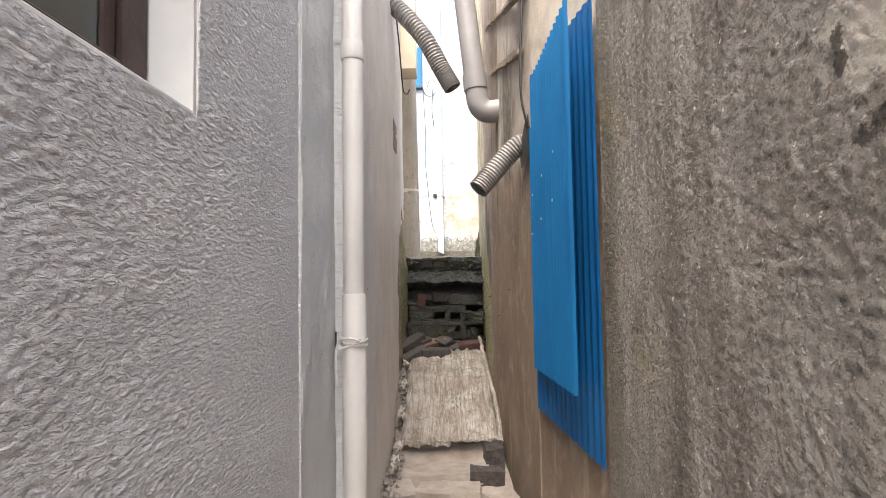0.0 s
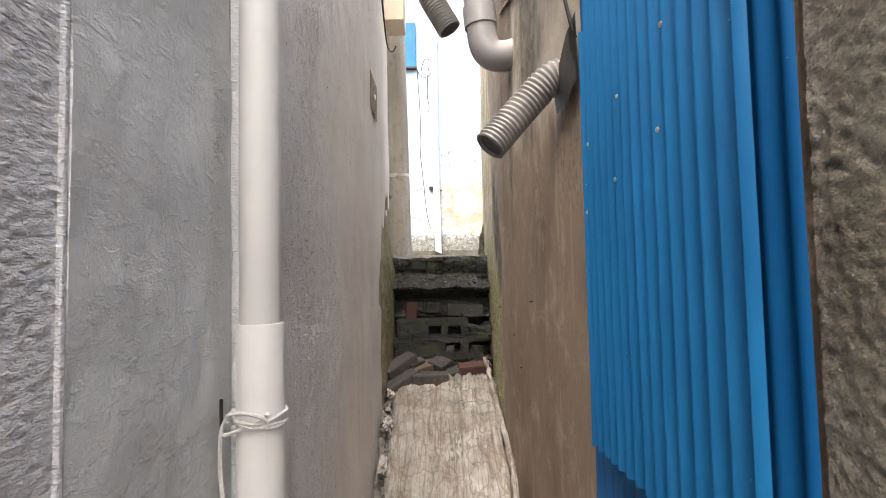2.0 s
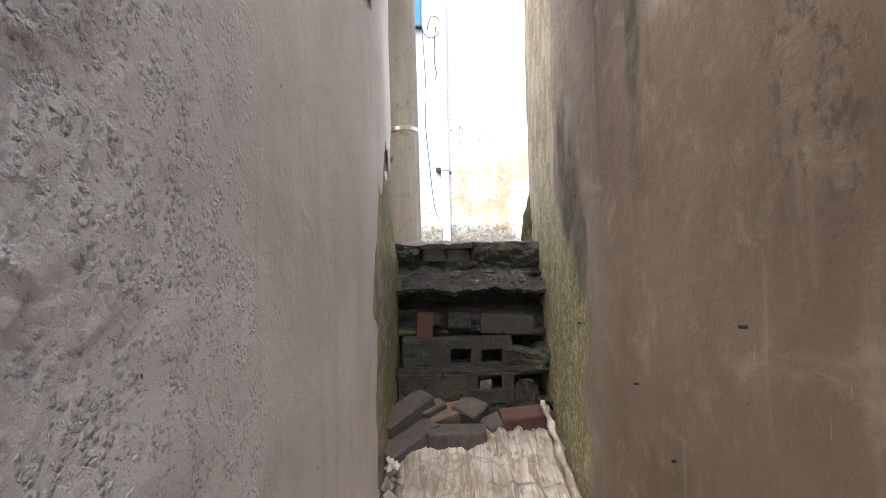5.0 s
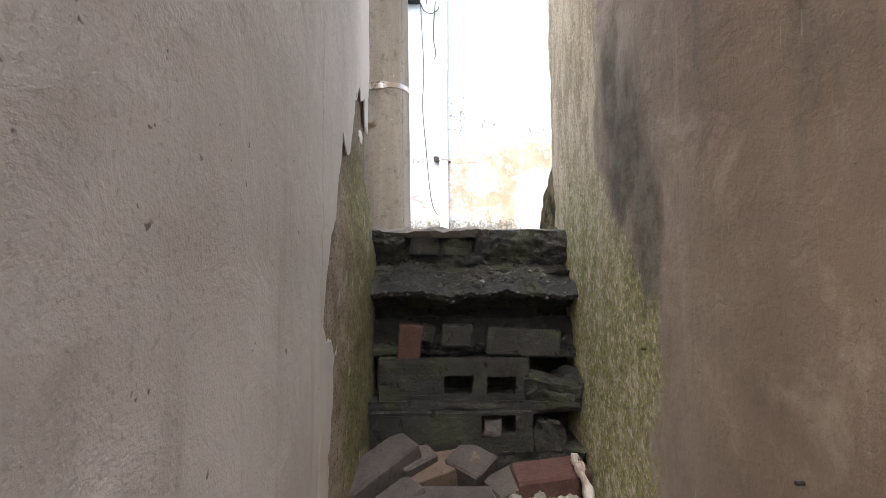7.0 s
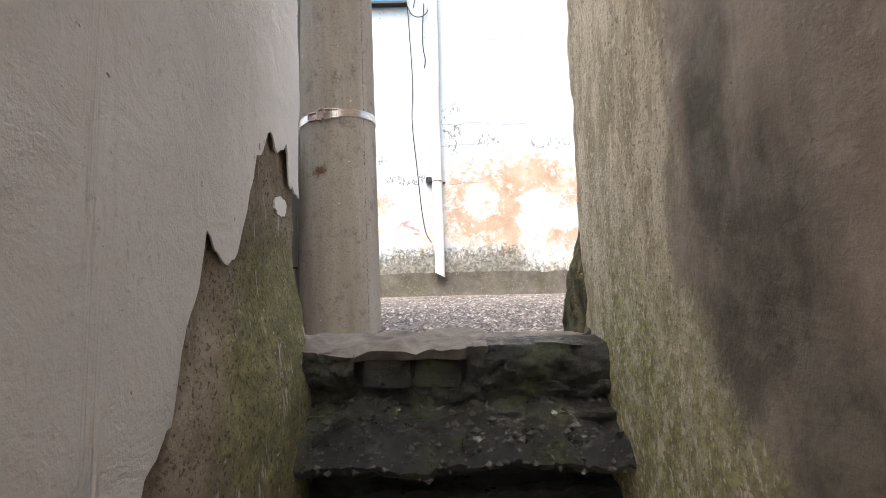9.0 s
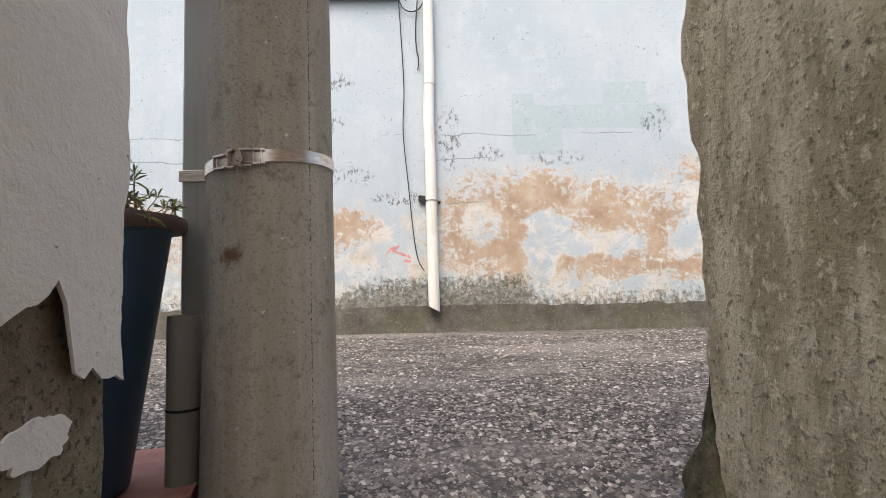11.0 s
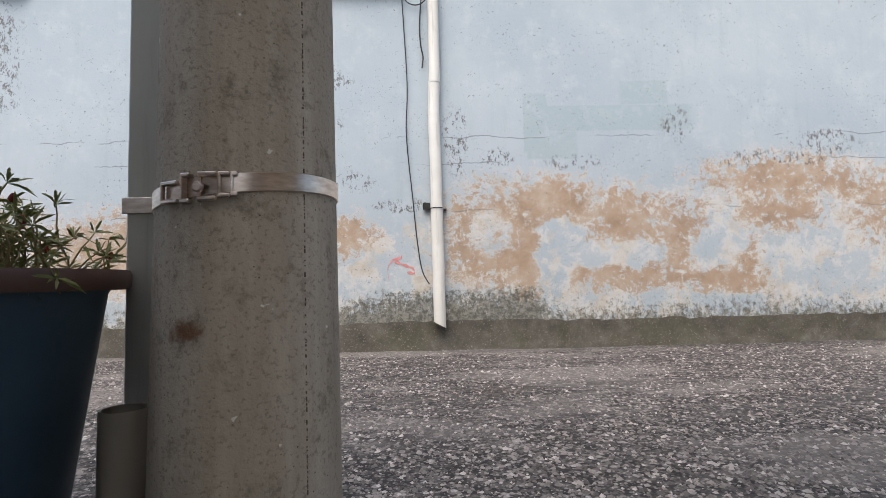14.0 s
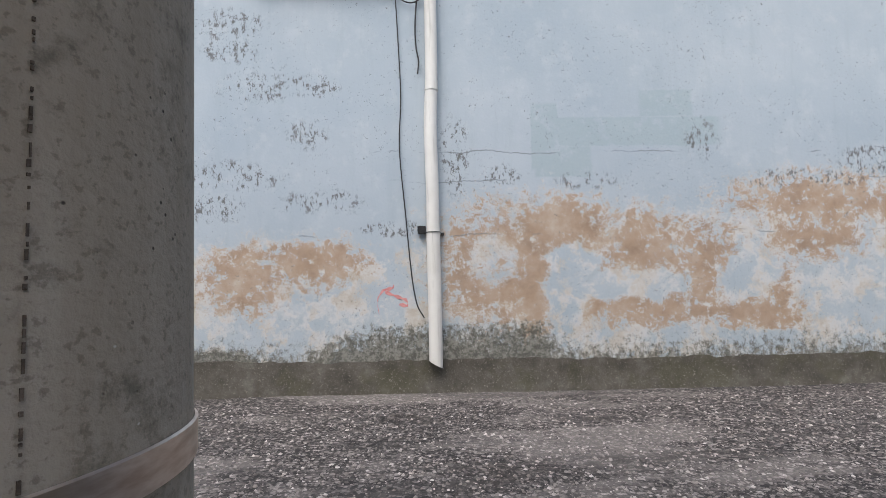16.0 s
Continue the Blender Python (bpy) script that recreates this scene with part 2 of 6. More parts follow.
def mat_right_plaster():
    """Brown-beige plaster with dark run marks, and green algae towards the open end, where daylight is painted in."""
    k = Mat("stained_tan_plaster", 0.82)
    x, y, z = k.axes()
    base = k.ramp(k.noise(1.7, 6, 0.6), (0.3, (0.165, 0.12, 0.085)), (0.7, (0.29, 0.227, 0.172)))
    # inner wall darker, outer paler: light from the open end as colour
    base = k.mix(k.maths("MULTIPLY", k.step(y, 5.2, 5.65), 0.75), base, k.mix(k.step(k.noise(4, 7, 0.7), 0.35, 0.65), (0.25, 0.21, 0.175), (0.40, 0.345, 0.295)))
    run = k.noise(1.0, 6, 0.6, k.scaled(1, 5.0, 0.8))
    base = k.mix(k.maths("MULTIPLY", k.step(run, 0.48, 0.68), 0.55), base, (0.25, 0.18, 0.12))
    run2 = k.noise(1.0, 5, 0.6, k.scaled(2, 7, 0.35))
    high = k.maths("MULTIPLY", k.step(z, -0.1, 0.5), k.step(run2, 0.56, 0.66))
    base = k.mix(k.maths("MULTIPLY", high, 0.75), base, (0.14, 0.12, 0.10))
    base = k.mix(k.maths("MULTIPLY", k.step(k.noise(1.0, 5, 0.6, k.scaled(2, 9, 0.8)), 0.55, 0.75), 0.6), base, (0.50, 0.425, 0.34))
    cloud = k.noise(5, 8, 0.72, warp=0.6)
    base = k.mix(k.maths("MULTIPLY", k.step(cloud, 0.5, 0.7), 0.4), base, (0.52, 0.44, 0.35))
    jag = k.maths("MULTIPLY", k.maths("SUBTRACT", k.noise(3.5, 7, 0.65, k.scaled(1, 2.2, 0.8)), 0.5), 1.3)
    mould = k.maths("MULTIPLY", k.step(k.maths("ADD", k.blobs([(3.95, 0.30, 0.30, 0.34), (4.45, 0.15, 0.14, 0.3)], True), jag), 0.0, 0.6), k.step(k.noise(38, 6, 0.75, k.scaled(1, 1, 0.6)), 0.5, 0.6))
    base = k.mix(k.maths("MULTIPLY", mould, 0.7), base, (0.10, 0.085, 0.065))
    scuff = k.step(k.noise(1.0, 5, 0.7, k.scaled(20, 60, 4)), 0.66, 0.72)
    base = k.mix(k.maths("MULTIPLY", scuff, 0.5), base, (0.55, 0.49, 0.41))
    upper = k.maths("MULTIPLY", k.step(k.maths("ADD", z, k.maths("MULTIPLY", k.maths("SUBTRACT", k.noise(1.0, 6, 0.65, k.scaled(2, 8, 1.5)), 0.5), 0.9)), 0.38, 0.62), k.step(y, 5.0, 4.9))
    base = k.mix(k.maths("MULTIPLY", upper, 0.75), base, k.mix(k.step(k.noise(3, 7, 0.7), 0.35, 0.65), (0.40, 0.36, 0.30), (0.62, 0.58, 0.50)))
    # the algae reaches further in low down
    wob = k.maths("MULTIPLY", k.maths("SUBTRACT", k.noise(3.0, 7, 0.68, k.scaled(1, 1, 0.5)), 0.5), 0.55)
    reach = k.maths("ADD", k.maths("ADD", y, wob), k.maths("MULTIPLY", k.step(z, 0.25, -0.3), 0.34))
    near_end = k.step(reach, 5.86, 5.95)
    # algae tones with the daylight on the wall end mixed into them
    lit_algae = k.mix(k.step(k.noise(7, 7, 0.65, k.scaled(1, 2.2, 0.7)), 0.38, 0.62), (0.36, 0.305, 0.20), (0.62, 0.555, 0.415))
    drop = k.maths("ADD", z, k.maths("MULTIPLY", k.maths("SUBTRACT", k.noise(1.0, 6, 0.65, k.scaled(3, 7, 1.6)), 0.5), 1.3))
    moss = k.maths("MULTIPLY", k.step(drop, 0.28, -0.2), k.step(k.noise(26, 7, 0.75), 0.34, 0.56))
    leafy = k.mix(k.step(k.noise(60, 5, 0.7), 0.42, 0.6), (0.13, 0.14, 0.04), (0.33, 0.345, 0.11))
    lit_algae = k.mix(k.maths("MULTIPLY", moss, 0.85), lit_algae, leafy)
    lit_algae = k.mix(k.maths("MULTIPLY", k.step(k.noise(70, 4, 0.6, k.scaled(1, 1, 0.6)), 0.56, 0.63), 0.7), lit_algae, (0.72, 0.66, 0.52))
    lit_algae = k.mix(k.maths("MULTIPLY", k.step(k.noise(95, 4, 0.7), 0.55, 0.63), 0.75), lit_algae, (0.17, 0.14, 0.085))
    # blackened runs
    damp = k.blobs([(5.05, 0.75, 0.075, 0.85), (4.6, 0.9, 0.3, 0.55), (5.80, 0.36, 0.09, 0.30), (5.70, 0.14, 0.17, 0.28), (5.60, -0.06, 0.15, 0.24)], True)
    soot = k.mix(k.step(k.noise(12, 7, 0.7), 0.4, 0.6), (0.075, 0.068, 0.052), (0.16, 0.145, 0.115))
    dark = k.maths("MULTIPLY", k.step(k.maths("ADD", damp, k.maths("MULTIPLY", jag, 1.3)), -0.05, 0.55), 0.85)
    base = k.mix(k.maths("MULTIPLY", near_end, 0.95), base, lit_algae)
    base = k.mix(dark, base, soot)
    low = k.step(k.maths("ADD", z, k.maths("MULTIPLY", k.noise(2.5, 5), 0.6)), -0.85, -1.25)
    base = k.mix(k.maths("MULTIPLY", low, 0.75), base, (0.115, 0.095, 0.065))
    k.colour(k.mix(k.step(k.noise(95, 3), 0.68, 0.73), base, (0.16, 0.125, 0.09)))
    k.bump(k.noise(8, 9, 0.72), 0.8, 0.02)
    k.bump(k.maths("MULTIPLY", k.noise(95, 4, 0.7), k.maths("ADD", 0.25, near_end)), 0.7, 0.006)
    return k.m


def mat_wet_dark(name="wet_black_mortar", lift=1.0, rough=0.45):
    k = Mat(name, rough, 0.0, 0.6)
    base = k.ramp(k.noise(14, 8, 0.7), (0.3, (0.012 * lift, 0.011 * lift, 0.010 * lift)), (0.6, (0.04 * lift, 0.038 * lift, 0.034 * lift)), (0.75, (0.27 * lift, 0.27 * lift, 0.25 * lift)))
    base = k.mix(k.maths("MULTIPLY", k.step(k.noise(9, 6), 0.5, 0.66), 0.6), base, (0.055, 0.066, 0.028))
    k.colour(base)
    k.gloss(k.ramp(k.noise(20, 5), (0.35, 0.22), (0.65, 0.75)))
    k.bump(k.noise(38, 9, 0.75), 1.0, 0.02)
    return k.m


def mat_brick(name, a, b, rough=0.9):
    k = Mat(name, rough)
    base = k.ramp(k.noise(24, 6, 0.7), (0.3, a), (0.7, b))
    info = k.n.new("ShaderNodeObjectInfo").outputs["Random"]
    base = k.mix(k.maths("MULTIPLY", info, 0.35), base, tuple(v * 0.5 for v in a))
    k.colour(k.mix(k.step(k.noise(90, 3), 0.62, 0.7), base, tuple(v * 0.45 for v in a)))
    k.bump(k.noise(110, 5, 0.65), 0.6, 0.005)
    return k.m


def mat_sack():
    k = Mat("dirty_plastic_shaded_creases", 0.6)
    base = k.ramp(k.noise(5, 8, 0.7), (0.28, (0.17, 0.142, 0.112)), (0.5, (0.335, 0.305, 0.268)), (0.72, (0.54, 0.52, 0.49)))
    # thin brown lines paint the shade of long creases over the dirt
    for sx, sy, seed in ((16, 1.6, 0.0), (24, 2.6, 3.7), (7, 6.0, 8.1)):
        moved = k.vec("ADD", k.scaled(sx, sy, sy), (seed, seed, seed)).outputs[0]
        line = k.maths("ABSOLUTE", k.maths("SUBTRACT", k.noise(1.0, 2.5, 0.5, moved, 0.5), 0.5))
        base = k.mix(k.maths("MULTIPLY", k.step(line, 0.035, 0.0), 0.5), base, (0.15, 0.11, 0.07))
    k.colour(base)
    k.bump(k.noise(1.0, 5, 0.6, k.scaled(18, 6, 6), 0.8), 0.9, 0.03)
    k.bump(k.noise(300, 2), 0.2, 0.002)
    return k.m


def mat_plastic(name, a, b, rough=0.45, dirt=(0.3, 0.27, 0.22), amount=0.35):
    k = Mat(name, rough, 0.0, 0.45)
    base = k.ramp(k.noise(3, 5), (0.3, a), (0.7, b))
    streak = k.noise(1.0, 5, 0.6, k.scaled(30, 30, 2.0))
    k.colour(k.mix(k.maths("MULTIPLY", k.step(streak, 0.55, 0.75), amount), base, dirt))
    k.bump(k.noise(60, 3), 0.08, 0.003)
    return k.m


def mat_blue(name, a, b):
    k = Mat(name, 0.5, 0.0, 0.3)
    base = k.ramp(k.noise(2.2, 5), (0.3, a), (0.7, b))
    streak = k.noise(1.0, 5, 0.6, k.scaled(10, 30, 1.5))
    base = k.mix(k.maths("MULTIPLY", k.step(streak, 0.5, 0.75), 0.35), base, tuple(v * 1.3 + 0.012 for v in b))
    k.colour(k.mix(k.step(k.noise(70, 2), 0.775, 0.79), base, (0.45, 0.47, 0.48)))
    k.bump(k.noise(30, 4), 0.06, 0.004)
    return k.m


def mat_pole():
    """Spun concrete: grey-brown, vertical grime, fine pits."""
    k = Mat("weathered_pole_concrete", 0.85)
    streak = k.noise(1.0, 6, 0.6, k.scaled(9, 9, 0.8))
    base = k.ramp(streak, (0.3, (0.25, 0.212, 0.162)), (0.55, (0.37, 0.328, 0.27)), (0.75, (0.50, 0.468, 0.41)))
    base = k.mix(k.step(k.noise(16, 7, 0.75), 0.52, 0.70), base, (0.19, 0.17, 0.135))
    base = k.mix(k.maths("MULTIPLY", k.step(k.noise(150, 3), 0.55, 0.66), 0.5), base, (0.14, 0.125, 0.10))
    base = k.mix(k.step(k.noise(40, 2), 0.73, 0.75), base, (0.62, 0.60, 0.56))
    pits = k.step(k.voronoi(75), 0.12, 0.05)
    pits = k.maths("MULTIPLY", pits, k.step(k.noise(20, 2), 0.45, 0.6))
    base = k.mix(pits, base, (0.07, 0.06, 0.05))
    d = k.vec("LENGTH", k.vec("MULTIPLY", k.vec("SUBTRACT", k.pos, (-0.290, 6.755, 0.558)).outputs[0], (1, 0.4, 1.7)).outputs[0], (0, 0, 0)).outputs["Value"]
    rust = k.step(k.maths("ADD", d, k.maths("MULTIPLY", k.noise(60, 4), 0.05)), 0.062, 0.035)
    base = k.mix(k.maths("MULTIPLY", rust, 0.85), base, (0.13, 0.055, 0.025))
    k.colour(base)
    k.bump(k.maths("SUBTRACT", k.noise(120, 4), pits), 0.4, 0.004)
    return k.m


def mat_steel(name="stainless_strap", rough=0.32):
    k = Mat(name, rough, 1.0)
    k.colour(k.ramp(k.noise(30, 4, where=k.scaled(1, 1, 4)), (0.3, (0.50, 0.40, 0.33)), (0.7, (0.78, 0.71, 0.65))))
    k.bump(k.noise(80, 3), 0.08, 0.002)
    return k.m


def mat_far_wall():
    """Pale blue paint over ochre render, scaled off low down, grey splash stains at the foot."""
    k = Mat("peeling_pale_blue_paint", 0.85)
    x, y, z = k.axes()
    blue = k.ramp(k.noise(0.9, 6, 0.6), (0.3, (0.335, 0.395, 0.44)), (0.7, (0.41, 0.46, 0.495)))
    blue = k.mix(k.maths("MULTIPLY", k.step(k.noise(3.5, 7, 0.7), 0.5, 0.72), 0.5), blue, (0.46, 0.505, 0.53))
    wash = k.noise(1.0, 6, 0.65, k.scaled(9, 1, 1.1))
    blue = k.mix(k.maths("MULTIPLY", k.step(wash, 0.5, 0.75), 0.35), blue, (0.31, 0.365, 0.395))
    blue = k.mix(k.maths("MULTIPLY", k.step(k.noise(6, 8, 0.75), 0.54, 0.66), 0.3), blue, (0.50, 0.53, 0.54))
    fine = k.maths("SUBTRACT", k.noise(7.0, 9, 0.75), 0.5)
    coarse = k.maths("SUBTRACT", k.noise(1.6, 6, 0.6), 0.5)
    grit = k.noise(24, 8, 0.8)
    drip = k.noise(1.0, 8, 0.75, k.scaled(34, 1, 18))
    true_pos = k.pos
    # squared repair patches
    k.pos = k.shaken(6, 6, 0.7, 0.05)
    patch = k.boards([(1.78, 2.09, 0.80, 0.13), (2.08, 2.33, 0.24, 0.12), (1.2, 1.84, 0.25, 0.14), (1.05, 2.05, 0.12, 0.3)])
    k.pos = true_pos
    blue = k.mix(k.maths("MULTIPLY", k.maths("MULTIPLY", k.step(patch, 0.0, 0.14), k.step(k.noise(9, 7, 0.7), 0.3, 0.5)), 0.55), blue, (0.295, 0.37, 0.385))
    # white undercoat that shows below a line which climbs along the wall
    k.pos = k.shaken(5, 9, 0.74, 0.34)
    line = k.maths("ADD", 1.17, k.maths("MULTIPLY", k.maths("MAXIMUM", x, -0.4), 0.135))
    below = k.maths("ADD", k.maths("SUBTRACT", line, z), k.maths("ADD", k.maths("MULTIPLY", coarse, 0.6), k.maths("MULTIPLY", fine, 0.9)))
    under = k.ramp(k.noise(5, 7, 0.7), (0.36, (0.37, 0.42, 0.45)), (0.47, (0.54, 0.545, 0.53)), (0.56, (0.50, 0.465, 0.40)), (0.66, (0.42, 0.37, 0.30)))
    loose = k.maths("MULTIPLY", k.step(below, -0.04, 0.06), k.step(k.noise(4.2, 9, 0.78), 0.47, 0.53))
    base = k.mix(k.maths("MULTIPLY", loose, 0.9), blue, under)
    # bare ochre render, and islands of paint that stayed on it
    bare_spots = [(0.62, 0.98, 0.47, 0.46), (1.18, 1.31, 0.42, 0.24), (0.93, 0.84, 0.17, 0.46), (1.82, 1.16, 0.46, 0.28), (2.34, 0.98, 0.32, 0.34), (2.0, 0.62, 0.80, 0.15),
                  (2.75, 0.56, 0.42, 0.17), (3.4, 1.5, 0.8, 0.22), (3.3, 1.2, 0.4, 0.18), (-0.85, 1.02, 0.42, 0.18), (-1.38, 0.9, 0.36, 0.26), (-2.9, 0.9, 0.6, 0.35), (-4.4, 1.0, 0.9, 0.4), (4.6, 1.2, 0.6, 0.4), (2.98, 0.74, 0.12, 0.2)]
    kept_spots = [(0.59, 1.02, 0.22, 0.23), (1.2, 0.83, 0.20, 0.36), (1.25, 1.08, 0.24, 0.10), (1.76, 0.81, 0.44, 0.14), (2.69, 0.87, 0.26, 0.22), (2.45, 0.36, 1.35, 0.09)]
    flake = k.maths("SUBTRACT", k.noise(19, 9, 0.8), 0.5)
    bare = k.maths("ADD", k.blobs(bare_spots), k.maths("ADD", k.maths("MULTIPLY", fine, 1.6), k.maths("MULTIPLY", flake, 4.2)))
    kept = k.maths("ADD", k.blobs(kept_spots), k.maths("ADD", k.maths("MULTIPLY", fine, 1.0), k.maths("MULTIPLY", flake, 3.0)))
    k.pos = true_pos
    bare = k.maths("SUBTRACT", bare, k.maths("MULTIPLY", k.step(kept, 0.0, 0.22), 0.9))
    faint = k.maths("ADD", k.step(x, 1.2, 1.9), k.step(x, 0.1, -0.4))
    crumbs = k.maths("MULTIPLY", k.step(k.noise(13, 9, 0.8), 0.53, 0.57), k.maths("ADD", 0.34, k.maths("MULTIPLY", faint, 0.5)))
    bare = k.maths("SUBTRACT", bare, crumbs)
    ochre = k.ramp(k.noise(4, 8, 0.7), (0.3, (0.255, 0.18, 0.12)), (0.48, (0.35, 0.25, 0.17)), (0.6, (0.40, 0.315, 0.235)), (0.75, (0.46, 0.41, 0.345)))
    base = k.mix(k.maths("MULTIPLY", k.step(bare, -0.26, -0.10), 0.85), base, under)
    base = k.mix(k.maths("MULTIPLY", k.step(bare, 0.02, 0.07), 0.93), base, ochre)
    rim = k.maths("MULTIPLY", k.step(k.maths("ABSOLUTE", k.maths("SUBTRACT", bare, 0.07)), 0.035, 0.0), k.step(k.noise(17, 6, 0.7), 0.5, 0.62))
    base = k.mix(k.maths("MULTIPLY", rim, 0.6), base, (0.22, 0.20, 0.17))
    # grey scrapes and flecks where the paint has popped off
    worn = k.blobs([(-1.5, 3.0, 0.3, 0.16), (-1.5, 2.77, 0.28, 0.12), (-1.3, 2.46, 0.4, 0.14), (-0.86, 2.48, 0.25, 0.12), (-0.9, 2.06, 0.2, 0.14), (-1.5, 1.74, 0.45, 0.14), (-1.62, 1.48, 0.3, 0.14),
                    (-0.75, 1.52, 0.4, 0.12), (-0.23, 1.3, 0.3, 0.08), (0.3, 1.9, 0.14, 0.4), (0.7, 1.73, 0.2, 0.1), (1.4, 1.68, 0.3, 0.09), (2.37, 2.03, 0.16, 0.22), (3.8, 1.82, 0.4, 0.16), (-3.8, 2.75, 0.22, 0.7), (3.2, 1.68, 0.7, 0.1)])
    worn = k.maths("ADD", worn, k.maths("MULTIPLY", fine, 1.5))
    fl = k.maths("MULTIPLY", k.step(drip, 0.535, 0.565), k.step(worn, 0.0, 0.4))
    speck = k.maths("MULTIPLY", k.step(k.noise(34, 7, 0.82), 0.60, 0.63), k.step(k.noise(2.0, 4), 0.44, 0.56))
    base = k.mix(k.maths("MULTIPLY", k.maths("MAXIMUM", fl, speck), 0.92), base, (0.12, 0.12, 0.115))
    # hairline cracks
    warp = k.maths("MULTIPLY", k.maths("SUBTRACT", k.noise(2.2, 6, 0.65), 0.5), 0.14)
    crack = None
    for zc in (1.24, 1.69, 1.92):
        d = k.maths("ABSOLUTE", k.maths("SUBTRACT", k.maths("ADD", z, warp), zc))
        crack = d if crack is None else k.maths("MINIMUM", crack, d)
    crack = k.maths("MULTIPLY", k.step(crack, 0.007, 0.001), k.step(k.noise(1.3, 5), 0.5, 0.57))
    base = k.mix(k.maths("MULTIPLY", crack, 0.75), base, (0.15, 0.16, 0.165))
    # splash stains at the foot
    k.pos = k.shaken(7, 8, 0.75, 0.12)
    where = k.maths("MAXIMUM", k.step(k.blobs([(-0.05, 0.25, 0.95, 0.42), (-1.7, 0.2, 0.6, 0.2)]), 0.0, 0.5), k.step(k.boards([(0.62, 0.3, 0.55, 0.3)]), 0.0, 0.35))
    k.pos = true_pos
    foot = k.maths("SUBTRACT", k.maths("ADD", z, k.maths("MULTIPLY", k.maths("SUBTRACT", drip, 0.5), 0.7)), k.maths("MULTIPLY", where, 0.22))
    foot = k.maths("ADD", foot, k.maths("MULTIPLY", fine, 0.25))
    thin = k.step(k.maths("SUBTRACT", k.maths("MULTIPLY", k.maths("SUBTRACT", grit, 0.5), 1.1), foot), -0.40, -0.17)
    grime = k.mix(k.step(k.noise(30, 6, 0.75), 0.4, 0.62), (0.075, 0.074, 0.058), (0.22, 0.215, 0.185))
    base = k.mix(k.maths("MULTIPLY", thin, 0.95), base, grime)
    k.colour(base)
    k.bump(k.step(bare, 0.0, 0.2), -0.5, 0.010)
    k.bump(k.noise(40, 6, 0.65), 0.3, 0.005)
    return k.m


def mat_plinth():
    k = Mat("damp_grey_plinth", 0.9)
    base = k.ramp(k.noise(5, 9, 0.75), (0.3, (0.05, 0.045, 0.036)), (0.55, (0.105, 0.097, 0.08)), (0.8, (0.20, 0.19, 0.165)))
    base = k.mix(k.maths("MULTIPLY", k.step(k.noise(3, 6), 0.50, 0.68), 0.4), base, (0.085, 0.085, 0.045))
    k.colour(k.mix(k.step(k.noise(60, 5, 0.75), 0.56, 0.66), base, (0.22, 0.20, 0.17)))
    k.bump(k.noise(60, 6, 0.7), 0.7, 0.008)
    return k.m


def mat_ground():
    """Worn asphalt with its pale chippings showing, damp in patches."""
    k = Mat("worn_chip_asphalt", 0.85)
    chips = None
    for scale, lo in ((46, 0.42), (105, 0.5)):
        sep = k.n.new("ShaderNodeSeparateColor")
        k.l.new(k.voronoi(scale, out="Color"), sep.inputs[0])
        tone = k.ramp(sep.outputs[0], (0.0, (0.010, 0.009, 0.009)), (lo, (0.034, 0.030, 0.028)), (0.8, (0.155, 0.137, 0.124)), (1.0, (0.46, 0.42, 0.39)))
        gap = k.step(k.voronoi(scale), 0.50, 0.74)
        tone = k.mix(k.maths("MULTIPLY", gap, 0.85), tone, (0.016, 0.014, 0.014))
        chips = tone if chips is None else k.mix(0.42, chips, tone)
    dry = k.step(k.noise(1.0, 7, 0.66, k.scaled(0.6, 1.5, 1)), 0.49, 0.58)
    wet = k.step(k.noise(1.0, 6, 0.65, k.vec("ADD", k.scaled(0.8, 2.2, 1), (7.3, 1.9, 0)).outputs[0]), 0.50, 0.62)
    base = k.mix(k.maths("MULTIPLY", dry, 0.68), chips, k.mix(0.5, chips, (0.30, 0.268, 0.245)))
    base = k.mix(k.maths("MULTIPLY", wet, 0.62), base, k.mix(1.0, chips, (0.42, 0.40, 0.40), "MULTIPLY"))
    k.colour(base)
    k.bump(k.voronoi(46), -1.0, 0.022)
    k.bump(k.voronoi(105), -0.6, 0.008)
    k.gloss(k.ramp(wet, (0.0, 0.9), (1.0, 0.5)))
    return k.m


def mat_chip():
    """Flat stone chips, each of its own grey."""
    k = Mat("pale_stone_chips", 0.8)
    island = k.n.new("ShaderNodeNewGeometry").outputs["Random Per Island"]
    tone = k.ramp(island, (0.0, (0.06, 0.054, 0.052)), (0.4, (0.155, 0.137, 0.124)), (0.8, (0.29, 0.262, 0.24)), (1.0, (0.52, 0.48, 0.445)))
    k.colour(k.mix(k.maths("MULTIPLY", k.step(k.noise(120, 4), 0.5, 0.7), 0.5), tone, (0.12, 0.11, 0.105)))
    return k.m


def mat_plain(name, a, b, rough=0.8, scale=8.0, bump=0.3, metal=0.0):
    k = Mat(name, rough, metal)
    k.colour(k.ramp(k.noise(scale, 6, 0.65), (0.3, a), (0.7, b)))
    k.bump(k.noise(scale * 8, 5), bump, 0.005)
    return k.m


def mat_glass():
    k = Mat("window_glass", 0.08, 0.0, 0.6)
    k.colour((0.03, 0.04, 0.04))
    return k.m


